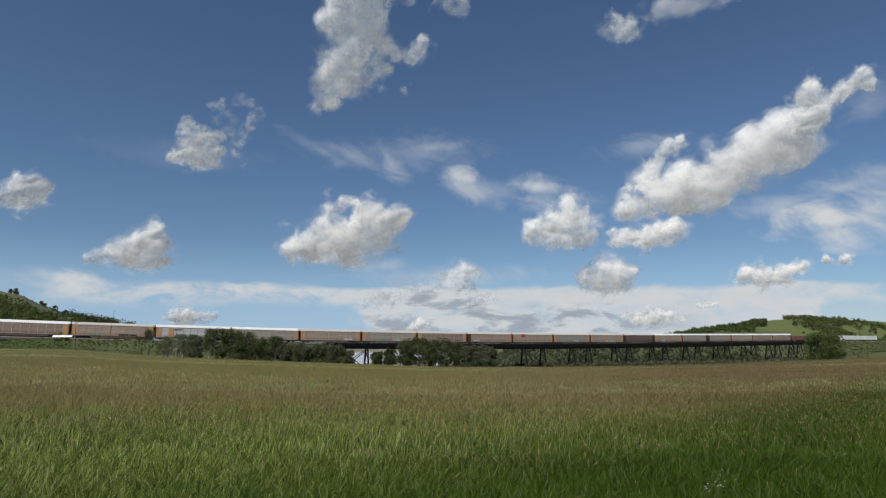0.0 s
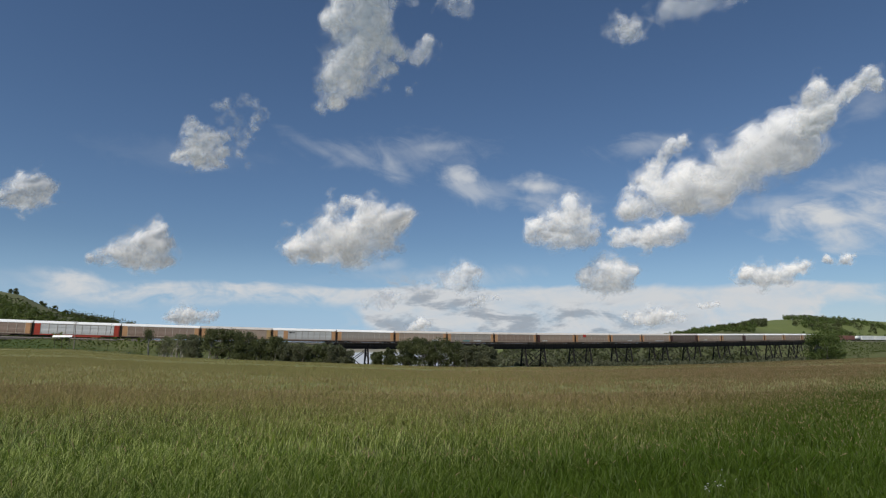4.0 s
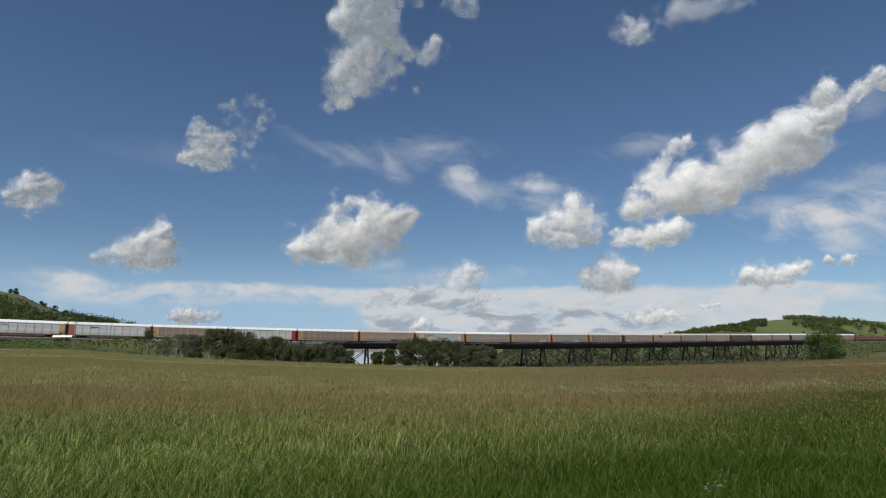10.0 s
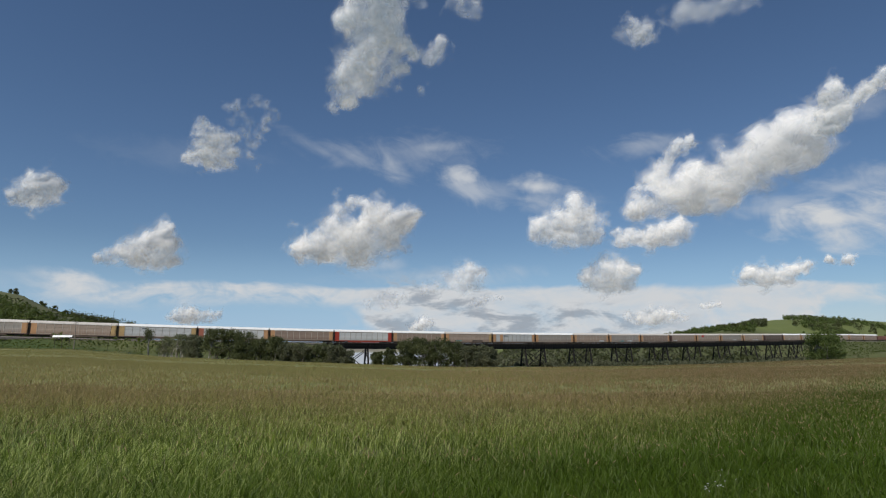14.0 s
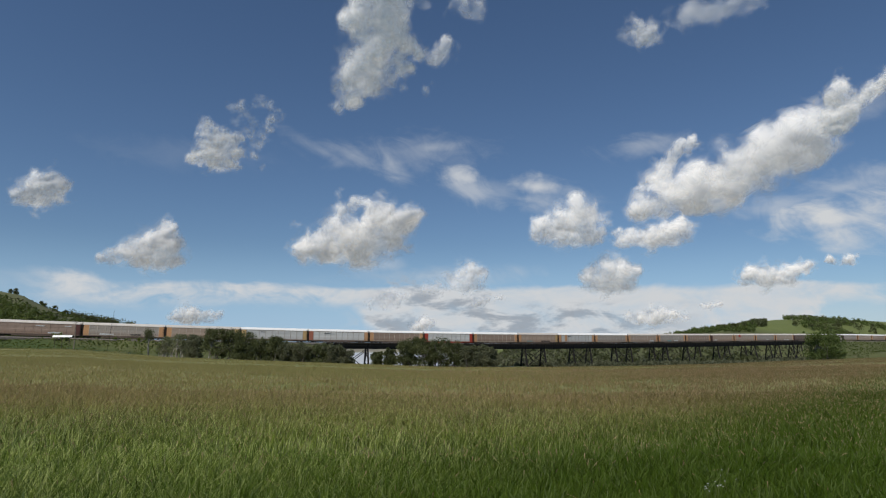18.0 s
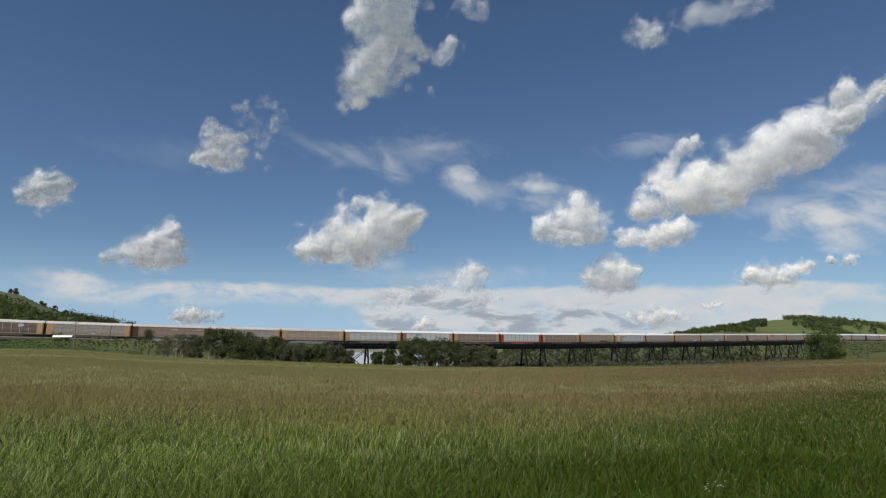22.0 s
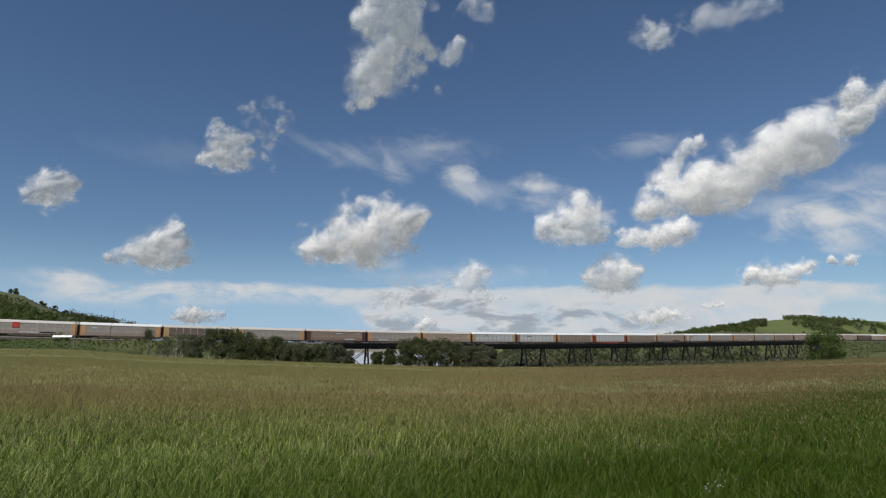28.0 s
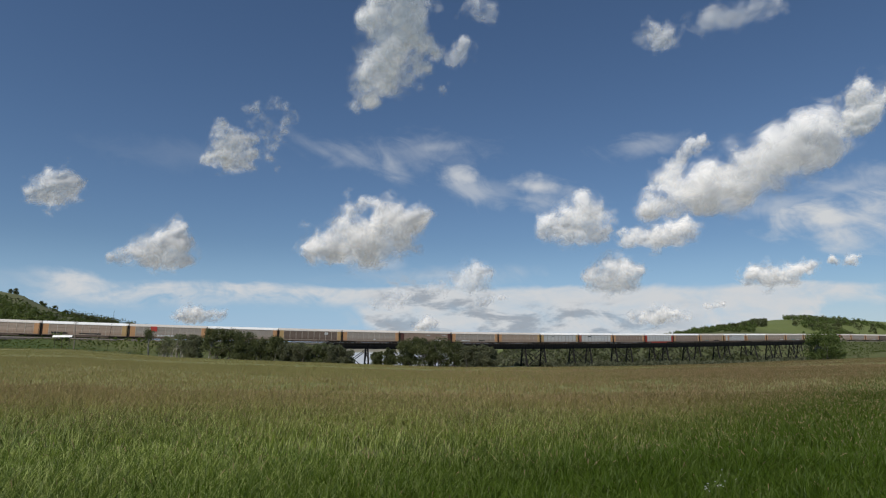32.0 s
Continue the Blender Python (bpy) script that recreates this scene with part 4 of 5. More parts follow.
drift("small torn white cloud wisp", 1700, (3.33, -0.14), 0.5, [
    (-0.50, 26.77, 0.74, 0.8), (-0.89, 26.15, 0.70, 0.75), (-1.77, 25.67, 0.65, 0.5), (-0.22, 27.24, 0.54, 0.6),])
drift("thin torn white cloud wisp", 1700, (2.22, -0.58), 0.6, [
    (1.74, 30.13, 0.82, 0.6), (2.86, 29.66, 0.73, 0.6), (1.18, 30.45, 0.63, 0.6), (-3.59, 30.50, 0.53, 0.5), (-2.19, 30.57, 0.53, 0.5),])
drift("small round white cloud", 1600, (2.64, -0.64), 0.4, [
    (18.36, 27.08, 1.04, 0.8), (17.63, 27.49, 0.71, 0.7), (19.09, 26.53, 0.71, 0.7), (19.46, 26.03, 0.52, 0.4),])
drift("thin white cloud wisp", 1600, (3.18, -0.91), 0.66, [
    (22.35, 27.37, 0.92, 0.7), (23.35, 27.93, 1.00, 0.8), (24.76, 27.80, 0.99, 0.7), (26.15, 27.70, 0.80, 0.6), (27.28, 27.64, 0.71, 0.6), (28.17, 27.53, 0.53, 0.5),])
drift("white cloud, pointed above and flat below", 2050, (3.2, -0.23), 0.05, [
    (-22.09, 19.10, 0.38, 0.7), (-21.90, 18.37, 0.57, 0.9), (-21.75, 17.44, 0.86, 1), (-20.78, 16.97, 0.97, 1), (-22.47, 16.12, 0.72, 0.9), (-21.28, 15.86, 0.87, 1),
    (-19.77, 15.96, 0.73, 0.9), (-19.33, 16.83, 0.54, 0.6), (-23.22, 15.70, 0.43, 0.7), (-20.21, 17.85, 0.63, 0.5), (-20.73, 18.60, 0.43, 0.35), (-19.26, 18.19, 0.49, 0.35),])
drift("thin torn veil of white cloud", 2050, (3.32, -0.35), 0.6, [
    (-20.12, 20.48, 0.48, 0.6), (-19.25, 20.68, 0.48, 0.65), (-18.72, 19.93, 0.44, 0.6), (-19.66, 19.34, 0.48, 0.6), (-18.19, 21.18, 0.44, 0.55), (-17.45, 21.35, 0.44, 0.5),
    (-16.68, 21.10, 0.44, 0.65), (-16.25, 20.51, 0.44, 0.65), (-16.52, 19.81, 0.44, 0.6), (-16.94, 19.14, 0.49, 0.7), (-17.30, 18.38, 0.44, 0.6), (-17.76, 17.61, 0.44, 0.6),
    (-17.86, 16.63, 0.44, 0.5), (-17.17, 15.56, 0.40, 0.4), (-18.10, 19.51, 0.44, 0.45), (-18.79, 18.48, 0.49, 0.5),])
drift("small white cumulus cloud", 2400, (3.14, 0.41), 0.05, [
    (-34.05, 12.61, 0.69, 0.9), (-33.18, 12.52, 0.79, 0.9), (-32.57, 12.16, 0.53, 0.7), (-34.42, 11.78, 0.86, 1), (-33.48, 11.60, 0.96, 1), (-35.12, 11.38, 0.60, 0.8),
    (-32.70, 11.39, 0.53, 0.5), (-35.62, 11.01, 0.43, 0.5), (-33.97, 10.88, 0.69, 0.7),])
drift("low white cumulus cloud", 3050, (3.12, 0.09), 0.05, [
    (-24.53, 9.43, 0.76, 1), (-23.88, 9.67, 0.43, 0.7), (-25.46, 8.98, 0.75, 0.9), (-26.40, 8.30, 0.84, 1), (-24.68, 8.33, 1.04, 1), (-23.79, 8.14, 0.67, 0.8),
    (-27.40, 7.58, 0.74, 0.9), (-25.69, 7.31, 0.94, 1), (-28.41, 7.14, 0.60, 0.8), (-29.41, 7.03, 0.41, 0.6), (-26.73, 6.92, 0.75, 0.8), (-24.38, 7.06, 0.86, 0.8),
    (-25.00, 6.65, 0.57, 0.5), (-23.42, 7.21, 0.48, 0.4),])
drift("broad white cumulus cloud with soft grey base", 3150, (3.13, -0.09), 0.05, [
    (-13.39, 8.24, 0.81, 1), (-12.40, 8.68, 1.02, 1), (-11.69, 9.98, 0.82, 0.8), (-10.89, 8.73, 1.23, 1), (-10.43, 10.79, 0.92, 0.8), (-9.39, 10.06, 1.34, 1.1),
    (-7.83, 9.84, 1.44, 1.1), (-9.70, 12.25, 0.67, 0.6), (-8.57, 12.91, 0.67, 0.65), (-7.37, 13.05, 0.67, 0.7), (-6.32, 12.71, 0.72, 0.7), (-6.56, 11.68, 1.03, 1),
    (-5.51, 11.70, 0.93, 1), (-4.44, 10.94, 1.04, 0.9), (-6.80, 10.38, 1.34, 1.1), (-8.83, 8.53, 1.34, 1), (-7.02, 8.56, 1.24, 0.9), (-5.22, 9.89, 1.04, 0.8),
    (-4.94, 8.86, 0.83, 0.5), (-3.29, 12.09, 0.62, 0.8), (-2.61, 12.31, 0.42, 0.6), (-3.93, 11.72, 0.73, 0.8), (-3.94, 12.76, 0.41, 0.4), (-11.12, 7.96, 0.82, 0.7),
    (-7.52, 7.68, 0.93, 0.5),])
drift("white cumulus cloud leaning to its taller top", 4400, (3.0, 1.0), 0.05, [
    (12.15, 13.17, 0.56, 0.9), (12.48, 12.34, 0.81, 1), (11.59, 11.87, 0.92, 1), (10.55, 11.40, 0.82, 0.95), (9.51, 10.93, 0.77, 0.95), (8.73, 10.59, 0.62, 0.9),
    (12.84, 11.21, 1.02, 1), (11.29, 10.35, 1.12, 1), (13.05, 10.08, 1.12, 1), (9.75, 10.05, 0.92, 0.9), (14.06, 10.04, 0.61, 0.7), (12.28, 9.45, 0.92, 0.7),
    (13.53, 9.25, 0.66, 0.5), (8.46, 10.08, 0.46, 0.6),])
drift("small white cumulus cloud near the horizon", 4500, (1.41, 0.13), 0.05, [
    (15.28, 7.17, 0.80, 1), (14.27, 6.60, 0.91, 1), (16.37, 6.53, 0.80, 1), (13.41, 6.01, 0.71, 0.9), (15.37, 5.81, 1.10, 1), (16.97, 5.91, 0.60, 0.8),
    (14.13, 5.34, 0.81, 0.8), (16.07, 5.14, 0.80, 0.7), (17.47, 6.40, 0.35, 0.5),])
drift("flat white cumulus cloud near the horizon", 4500, (1.41, 0.0), 0.05, [
    (26.54, 6.00, 0.65, 0.9), (27.38, 6.05, 0.60, 0.9), (26.17, 5.55, 0.56, 0.8), (28.37, 5.54, 0.73, 0.9), (29.60, 5.83, 0.59, 0.9), (30.41, 6.15, 0.45, 0.8),
    (29.16, 5.27, 0.64, 0.7), (27.33, 5.36, 0.65, 0.7),])
drift("tiny white cloud puff", 4500, (1.15, -0.13), 0.2, [
    (32.12, 6.75, 0.35, 0.7), (33.31, 6.61, 0.39, 0.9), (33.54, 6.38, 0.35, 0.8),])
drift("small grey-white cloud near the horizon", 4500, (2.81, 0.0), 0.35, [
    (2.15, 7.06, 0.73, 0.8), (3.20, 6.90, 0.52, 0.7), (1.36, 6.39, 0.94, 0.8), (2.67, 6.17, 0.94, 0.9), (0.84, 5.66, 0.73, 0.6), (2.66, 5.34, 0.73, 0.6),
    (1.88, 5.24, 0.62, 0.6),])
drift("low torn grey-white cloud near the horizon", 4500, (2.3, 0.0), 0.5, [
    (-0.47, 5.51, 0.62, 0.7), (-1.25, 4.99, 0.52, 0.6), (-2.04, 5.35, 0.42, 0.5), (-4.89, 4.71, 0.52, 0.8), (-4.36, 4.20, 0.62, 0.8), (-5.66, 4.29, 0.52, 0.7),
    (-6.42, 3.93, 0.41, 0.6), (-6.93, 3.56, 0.41, 0.5), (-3.59, 4.46, 0.41, 0.5), (-5.39, 3.42, 0.41, 0.5),])
drift("small dim cloud wisp near the horizon", 4500, (1.79, 0.0), 0.3, [
    (3.33, 4.10, 0.52, 0.7), (3.95, 4.30, 0.36, 0.6), (2.91, 3.79, 0.41, 0.7), (4.99, 4.35, 0.36, 0.4),])
drift("small dim cloud wisp near the horizon", 4500, (1.41, 0.0), 0.3, [
    (22.69, 3.27, 0.29, 0.7), (23.27, 3.39, 0.33, 0.7), (23.79, 3.33, 0.28, 0.7),])
drift("low white cloud puff near the horizon", 4500, (1.79, 0.26), 0.1, [
    (-22.87, 2.64, 0.48, 0.9), (-22.36, 2.89, 0.53, 1), (-21.67, 2.57, 0.48, 0.9), (-21.08, 2.48, 0.39, 0.6), (-23.21, 2.35, 0.38, 0.7),
    (-23.64, 2.30, 0.43, 0.7), (-20.44, 2.40, 0.44, 0.6), (-19.81, 2.60, 0.39, 0.45), (-21.65, 2.19, 0.58, 0.9), (-22.54, 2.17, 0.53, 0.9),])
drift("low white cloud puff near the horizon", 4500, (1.66, 0.26), 0.1, [
    (-2.02, 2.04, 0.52, 1), (-1.50, 1.79, 0.47, 0.9), (-2.79, 1.63, 0.46, 0.8), (-2.27, 1.48, 0.52, 0.8),])
drift("low heaped white cloud near the horizon", 4500, (1.28, 0.26), 0.15, [
    (18.33, 2.62, 0.54, 0.8), (19.04, 2.86, 0.49, 0.9), (19.71, 2.41, 0.54, 0.8), (17.61, 2.24, 0.49, 0.7), (16.43, 2.55, 0.40, 0.6), (20.40, 2.50, 0.39, 0.6),
    (21.29, 2.24, 0.34, 0.5), (18.77, 2.13, 0.54, 0.8),])
drift("long slanting bank of white cumulus cloud", 3300, (3.6, 0.0), 0.05, [
    (17.32, 11.48, 0.80, 0.9), (18.33, 12.31, 1.09, 1), (19.78, 12.69, 1.27, 1), (21.22, 13.16, 1.36, 1.1), (22.57, 14.00, 1.25, 1.1), (23.27, 12.74, 1.15, 1),
    (24.17, 14.79, 1.14, 1.1), (24.64, 13.08, 1.23, 1), (25.91, 15.53, 1.22, 1.1), (26.23, 13.85, 1.22, 1), (27.69, 16.12, 1.20, 1.1), (27.79, 14.59, 1.29, 1),
    (29.66, 17.05, 1.17, 1.1), (29.33, 15.52, 1.27, 1), (31.13, 17.48, 1.07, 1.1), (30.82, 16.20, 1.25, 1), (31.81, 16.04, 0.97, 0.9), (30.07, 14.51, 0.99, 0.45),
    (31.70, 14.72, 0.80, 0.3), (27.90, 13.19, 0.74, 0.3), (22.07, 11.88, 0.97, 0.7), (19.71, 11.42, 0.79, 0.7), (25.26, 12.55, 0.75, 0.6), (32.54, 15.39, 0.62, 0.25),])
drift("bright heaped end of a slanting cloud bank", 1650, (3.47, 0.0), 0.05, [
    (33.23, 19.57, 0.74, 1.1), (33.70, 19.68, 0.56, 1), (32.69, 19.29, 0.52, 0.8), (32.58, 18.09, 0.61, 0.6), (32.23, 17.20, 0.66, 0.8), (33.33, 17.73, 0.78, 1),
    (33.96, 18.26, 0.69, 0.9), (32.67, 16.86, 0.79, 0.9), (34.96, 18.82, 0.55, 0.9), (35.76, 19.36, 0.50, 0.9), (36.53, 19.80, 0.46, 0.9), (37.10, 20.08, 0.45, 0.9),
    (37.37, 19.19, 0.45, 0.7), (34.29, 17.76, 0.56, 0.6),])
drift("short slanting arm of white cloud", 3400, (3.4, 0.0), 0.2, [
    (22.49, 17.26, 0.43, 0.8), (21.83, 17.14, 0.53, 0.9), (20.97, 16.95, 0.58, 0.9), (20.45, 16.14, 0.58, 0.8), (19.92, 15.32, 0.59, 0.8), (19.31, 14.69, 0.59, 0.8),
    (18.80, 14.10, 0.54, 0.7),])
drift("flat-based white cumulus cloud under a longer bank", 4400, (2.2, 0.0), 0.05, [
    (16.24, 9.14, 0.60, 0.8), (17.23, 9.49, 0.80, 0.9), (18.43, 9.53, 0.84, 1), (19.63, 9.76, 0.98, 1.1), (20.80, 9.88, 0.83, 1), (21.37, 10.14, 0.58, 0.7),
    (20.30, 9.23, 0.78, 0.9), (18.88, 9.01, 0.69, 0.8), (21.46, 9.35, 0.49, 0.5), (15.78, 9.96, 0.45, 0.4),])

# ---- plants ----


def leaves(rng, centres, radii, count, size, squash=0.85):
    """Leaf quads scattered through clumps, most of them near the clumps' skins."""
    k = rng.integers(0, len(centres), count)
    d = rng.normal(size=(count, 3))
    d /= np.linalg.norm(d, axis=1)[:, None]
    rr = radii[k] * rng.uniform(0.15, 1.7, count) ** 0.5
    c = centres[k] + d * rr[:, None] * np.array([1, 1, squash])
    a = rng.normal(size=(count, 3)) + d * 0.4
    a /= np.linalg.norm(a, axis=1)[:, None]
    b = np.cross(a, rng.normal(size=(count, 3)))
    b /= np.linalg.norm(b, axis=1)[:, None]
    sz = size * rng.uniform(0.6, 1.4, count)[:, None]
    a, b = a * sz, b * sz * 0.6
    return np.stack([np.stack([c - a * 0.8 - b * 0.5, c - a * 0.6 + b], 1), np.stack([c + a * 0.5 - b, c + a + b * 0.35], 1)], 1)


def shrub(name, x, y, width, height, leaf_mat, label, seed, count=4200, size=0.17, stems=6, pale=False, open_=0.0):
    """A many-stemmed bush or tree: tapered stems and a crown of leaf clumps."""
    rng = np.random.default_rng(seed)
    z = float(ground(np.array([x]), np.array([y]))[0])
    root = tagged(empty(name, Matrix.Translation((x, y, z - 0.1))), label, "bush" if name == "bush" else "tree")
    n = 44
    ang, rad = rng.uniform(0, math.tau, n), np.sqrt(rng.uniform(0, 1, n))
    low = 0.05 + 0.22 * open_
    hz = rng.uniform(low, 0.92, n)
    lim = np.sqrt(np.clip(1 - ((hz - 0.42) / 0.58) ** 2, 0.1, 1))
    cen = np.stack([np.cos(ang) * rad * lim * width * 0.42, np.sin(ang) * rad * lim * width * 0.36, hz * height], 1)
    r = rng.uniform(0.06, 0.14, n) * (width + height) * 0.62
    top = cen[:, 2] + r * 0.85
    cen[:, 2] -= np.maximum(top - height * rng.uniform(0.86, 1.0, n), 0)
    bm = bmesh.new()
    for i in range(stems):
        t = cen[rng.integers(0, n)]
        foot = np.array([rng.uniform(-0.2, 0.2) * width, rng.uniform(-0.2, 0.2) * width, 0]) * (0.4 + 0.6 * (stems > 3))
        if pale:
            foot = np.array([t[0] * 0.9, t[1] * 0.9, 0])
        knee = foot * 0.5 + t * 0.5 + np.array([rng.uniform(-0.3, 0.3), rng.uniform(-0.3, 0.3), 0])
        w = height * rng.uniform(0.014, 0.022)
        tube(bm, [tuple(foot), tuple(foot * 0.7 + knee * 0.3), tuple(knee), tuple(t)], [w * 1.3, w, w * 0.7, w * 0.25], 6)
        for _ in range(2):
            t2 = cen[rng.integers(0, n)]
            tube(bm, [tuple(knee), tuple(knee * 0.5 + t2 * 0.5 + np.array([0, 0, 0.2])), tuple(t2)], [w * 0.6, w * 0.4, w * 0.15], 5)
    part("trunk", bm, M["twig"] if pale else M["bark"], root, "pale grey stems" if pale else "grey bark")
    me = strips("crown", leaves(rng, cen, r, count, size))
    link_data("crown", me, leaf_mat, root)
    return root


def at_px(x, dist):
    return (x - 784) / 1100 * dist * math.cos(radians(TILT))


SHRUBS = ((296, 163, 5.0, 5.6, "leaf_pale", "grey-green thicket with bare pale stems", 1, 0.6), (316, 160, 6.0, 6.6, "leaf_pale", "grey-green thicket with bare pale stems", 1, 0.6), (345, 158, 6.0, 6.4, "leaf_grey", "grey-green leafy bush at the field edge", 0, 0),
          (380, 152, 7.4, 7.8, "leaf_dark", "tall dense dark green bush at the field edge", 0, 0), (410, 153, 7.4, 7.9, "leaf_dark", "tall dense dark green bush at the field edge", 0, 0), (432, 151, 6.5, 7.2, "leaf_dark", "dense dark green bush at the field edge", 0, 0),
          (458, 150, 6.2, 6.1, "leaf_dark", "dark green bush at the field edge", 0, 0), (486, 150, 7.0, 6.4, "leaf_dark", "dark green bush at the field edge", 0, 0),
          (512, 149, 6.2, 5.3, "leaf_grey", "grey-green bush at the field edge", 0, 0), (540, 148, 6.4, 5.0, "leaf_grey", "grey-green bush at the field edge", 0, 0),
          (566, 148, 6.2, 5.1, "leaf_dark", "low green bush at the field edge", 0, 0), (590, 147, 6.0, 5.0, "leaf_grey", "grey-green bush at the field edge", 0, 0), (611, 147, 4.4, 4.2, "leaf_grey", "low grey-green bush at the field edge", 0, 0.2))
THICKET = ((668, 145, 3.2, 3.4, "leaf_dark", "small dark green bush by the river", 0, 0.05), (690, 144, 3.4, 4.4, "leaf_dark", "small dark green bush by the river", 0, 0.05), (720, 142, 5.6, 6.2, "leaf_dark", "dark green bush reaching down to the river bank", 0, 0.08),
           (745, 142, 7.0, 6.8, "leaf_dark", "broad dark green bush reaching down to the river bank", 0, 0.12), (775, 142, 7.4, 6.9, "leaf_dark", "broad dark green bush reaching down to the river bank", 0, 0.12), (802, 142, 5.6, 6.2, "leaf_dark", "dark green bush reaching down to the river bank", 0, 0.12),
           (826, 141, 5.0, 5.2, "leaf_grey", "thin grey-green bush by the river", 0, 0.05), (848, 141, 5.4, 5.4, "leaf_grey", "thin grey-brown bush by the river", 0, 0.2), (866, 141, 4.0, 4.8, "leaf_grey", "thin grey-brown bush by the river", 0, 0.2))
for i, (px, dist, w, h, mat, lab, pale, gaps) in enumerate(SHRUBS + THICKET):
    shrub("bush", at_px(px, dist), dist, w, h, M[mat], lab, 40 + i, stems=26 if pale else 6, pale=bool(pale), open_=gaps, count=3200 if pale else 7500, size=0.13)
shrub("tree", at_px(1460, 228), 228, 15.5, 12.6, M["leaf_mid"], "large rounded green tree beside the bridge end", 77, count=14000, size=0.22, stems=5)
shrub("sapling", at_px(263, 205), 205, 3.2, 10.4, M["leaf_dark"], "slender dark sapling in front of the railway", 78, count=1100, size=0.15, stems=2, open_=2.4)


def wood(name, spots, leaf_mat, label, seed, per=170, size=0.75):
    """Many far trees as one mass of leaf clumps with stems."""
    rng = np.random.default_rng(seed)
    cs, rs = [], []
    for x, y, z, h in spots:
        n = 7
        a = rng.uniform(0, math.tau, n)
        cs.append(np.stack([x + np.cos(a) * h * 0.22 * rng.uniform(0.2, 1, n), y + np.sin(a) * h * 0.22, z + h * rng.uniform(0.25, 0.82, n)], 1))
        rs.append(rng.uniform(0.13, 0.24, n) * h)
    me = strips(name, leaves(rng, np.concatenate(cs), np.concatenate(rs), per * len(spots), size))
    return tagged(link_data(name, me, leaf_mat), label, "woods", kind="stuff")


def scatter(seed, count, u0, u1, y0, y1, h0, h1, keep=None):
    rng = np.random.default_rng(seed)
    y = rng.uniform(y0, y1, count)
    x = rng.uniform(u0, u1, count) * y
    if keep is not None:
        ok = keep(x, y)
        x, y = x[ok], y[ok]
    z = ground(x, y) - 0.3
    return [(float(a), float(b), float(c), float(h)) for a, b, c, h in zip(x, y, z, rng.uniform(h0, h1, len(x)))]


def beside(seed, count, s0, s1, d0, d1, h0, h1):
    """Spots along the railway, d metres to its side (minus: the near side)."""
    rng = np.random.default_rng(seed)
    out = []
    for s, d, h in zip(rng.uniform(s0, s1, count), rng.uniform(d0, d1, count), rng.uniform(h0, h1, count)):
        x, y, z, th = line(s)
        x, y = x - math.sin(th) * d, y + math.cos(th) * d
        out.append((x, y, float(ground(np.array([x]), np.array([y]))[0]) - 0.2, h))
    return out


wood("far_woods", scatter(5, 1700, -0.84, -0.47, 238, 330, 0.5, 1.6, lambda x, y: wob(x, y, 0.035, 1.0) > -0.1), M["leaf_bright"], "mixed green scrub on the grassy hillside", 5, 30, 0.3)
wood("far_woods", scatter(25, 900, -0.84, -0.56, 260, 350, 0.4, 1.3, lambda x, y: wob(x, y, 0.05, 5.0) > 0.0), M["leaf_grey"], "low grey-green scrub high on the hillside", 25, 30, 0.28)
wood("far_woods", scatter(29, 1700, -0.80, -0.56, 285, 362, 0.4, 1.5, lambda x, y: wob(x, y, 0.06, 2.0) > -0.35), M["leaf_mid"], "low green scrub along the top of the hillside", 29, 24, 0.36)
wood("far_woods", scatter(15, 900, -0.84, -0.60, 240, 310, 1.5, 5.0, lambda x, y: wob(x, y, 0.04, 3.0) > -0.2), M["leaf_mid"], "darker woods low on the hillside", 15, 50, 0.3)
wood("far_woods", scatter(26, 130, -0.84, -0.66, 245, 285, 2.5, 5.5, lambda x, y: wob(x, y, 0.03, 6.0) > 0.0), M["leaf_mid"], "green trees on the hillside", 26, 90, 0.32)
wood("far_woods", scatter(16, 420, -0.84, -0.60, 228, 310, 1.2, 3.2), M["leaf_bright"], "green scrub at the foot of the hill", 16, 60, 0.3)
wood("far_woods", scatter(8, 150, -0.60, -0.468, 385, 425, 4, 8), M["leaf_dark"], "dark trees along the hill's ridge", 8, 110, 0.32)
for i, (px, h) in enumerate(((9, 9.0), (18, 10.5), (66, 7.5), (72, 6.5), (90, 7.0), (111, 6.0), (150, 5.5), (160, 6.0), (216, 5.5), (234, 6.5), (258, 7.0))):
    shrub("ridge_tree", at_px(px, 380), 380, h * 0.72 * (0.45 if h > 7 else 0.95), h * 0.72, M["leaf_dark"], "dark lone tree on the hill's ridge", 300 + i, count=1100, size=0.26, stems=2)
wood("far_woods", scatter(28, 170, 0.435, 0.518, 690, 760, 3.5, 7.5), M["leaf_dark"], "dark woods climbing the far ridge", 28, 110, 0.6)
wood("far_woods", scatter(6, 420, 0.345, 0.50, 640, 760, 2.5, 8), M["leaf_mid"], "green woods along the far ridge", 6, 70, 0.6)
wood("far_woods", scatter(9, 1900, 0.545, 0.82, 660, 880, 3, 7.5, lambda x, y: ((x / y > 0.575) & (wob(x, y, 0.022, 4.0) > -0.12)) | ((y > 800) & (wob(x, y, 0.03, 2.0) > -0.35))), M["leaf_mid"], "dark green woods over the far hill", 9, 40, 0.7)
wood("far_woods", scatter(19, 120, 0.555, 0.82, 720, 860, 5, 9), M["leaf_dark"], "dark trees along the far hilltop", 19, 90, 0.6)
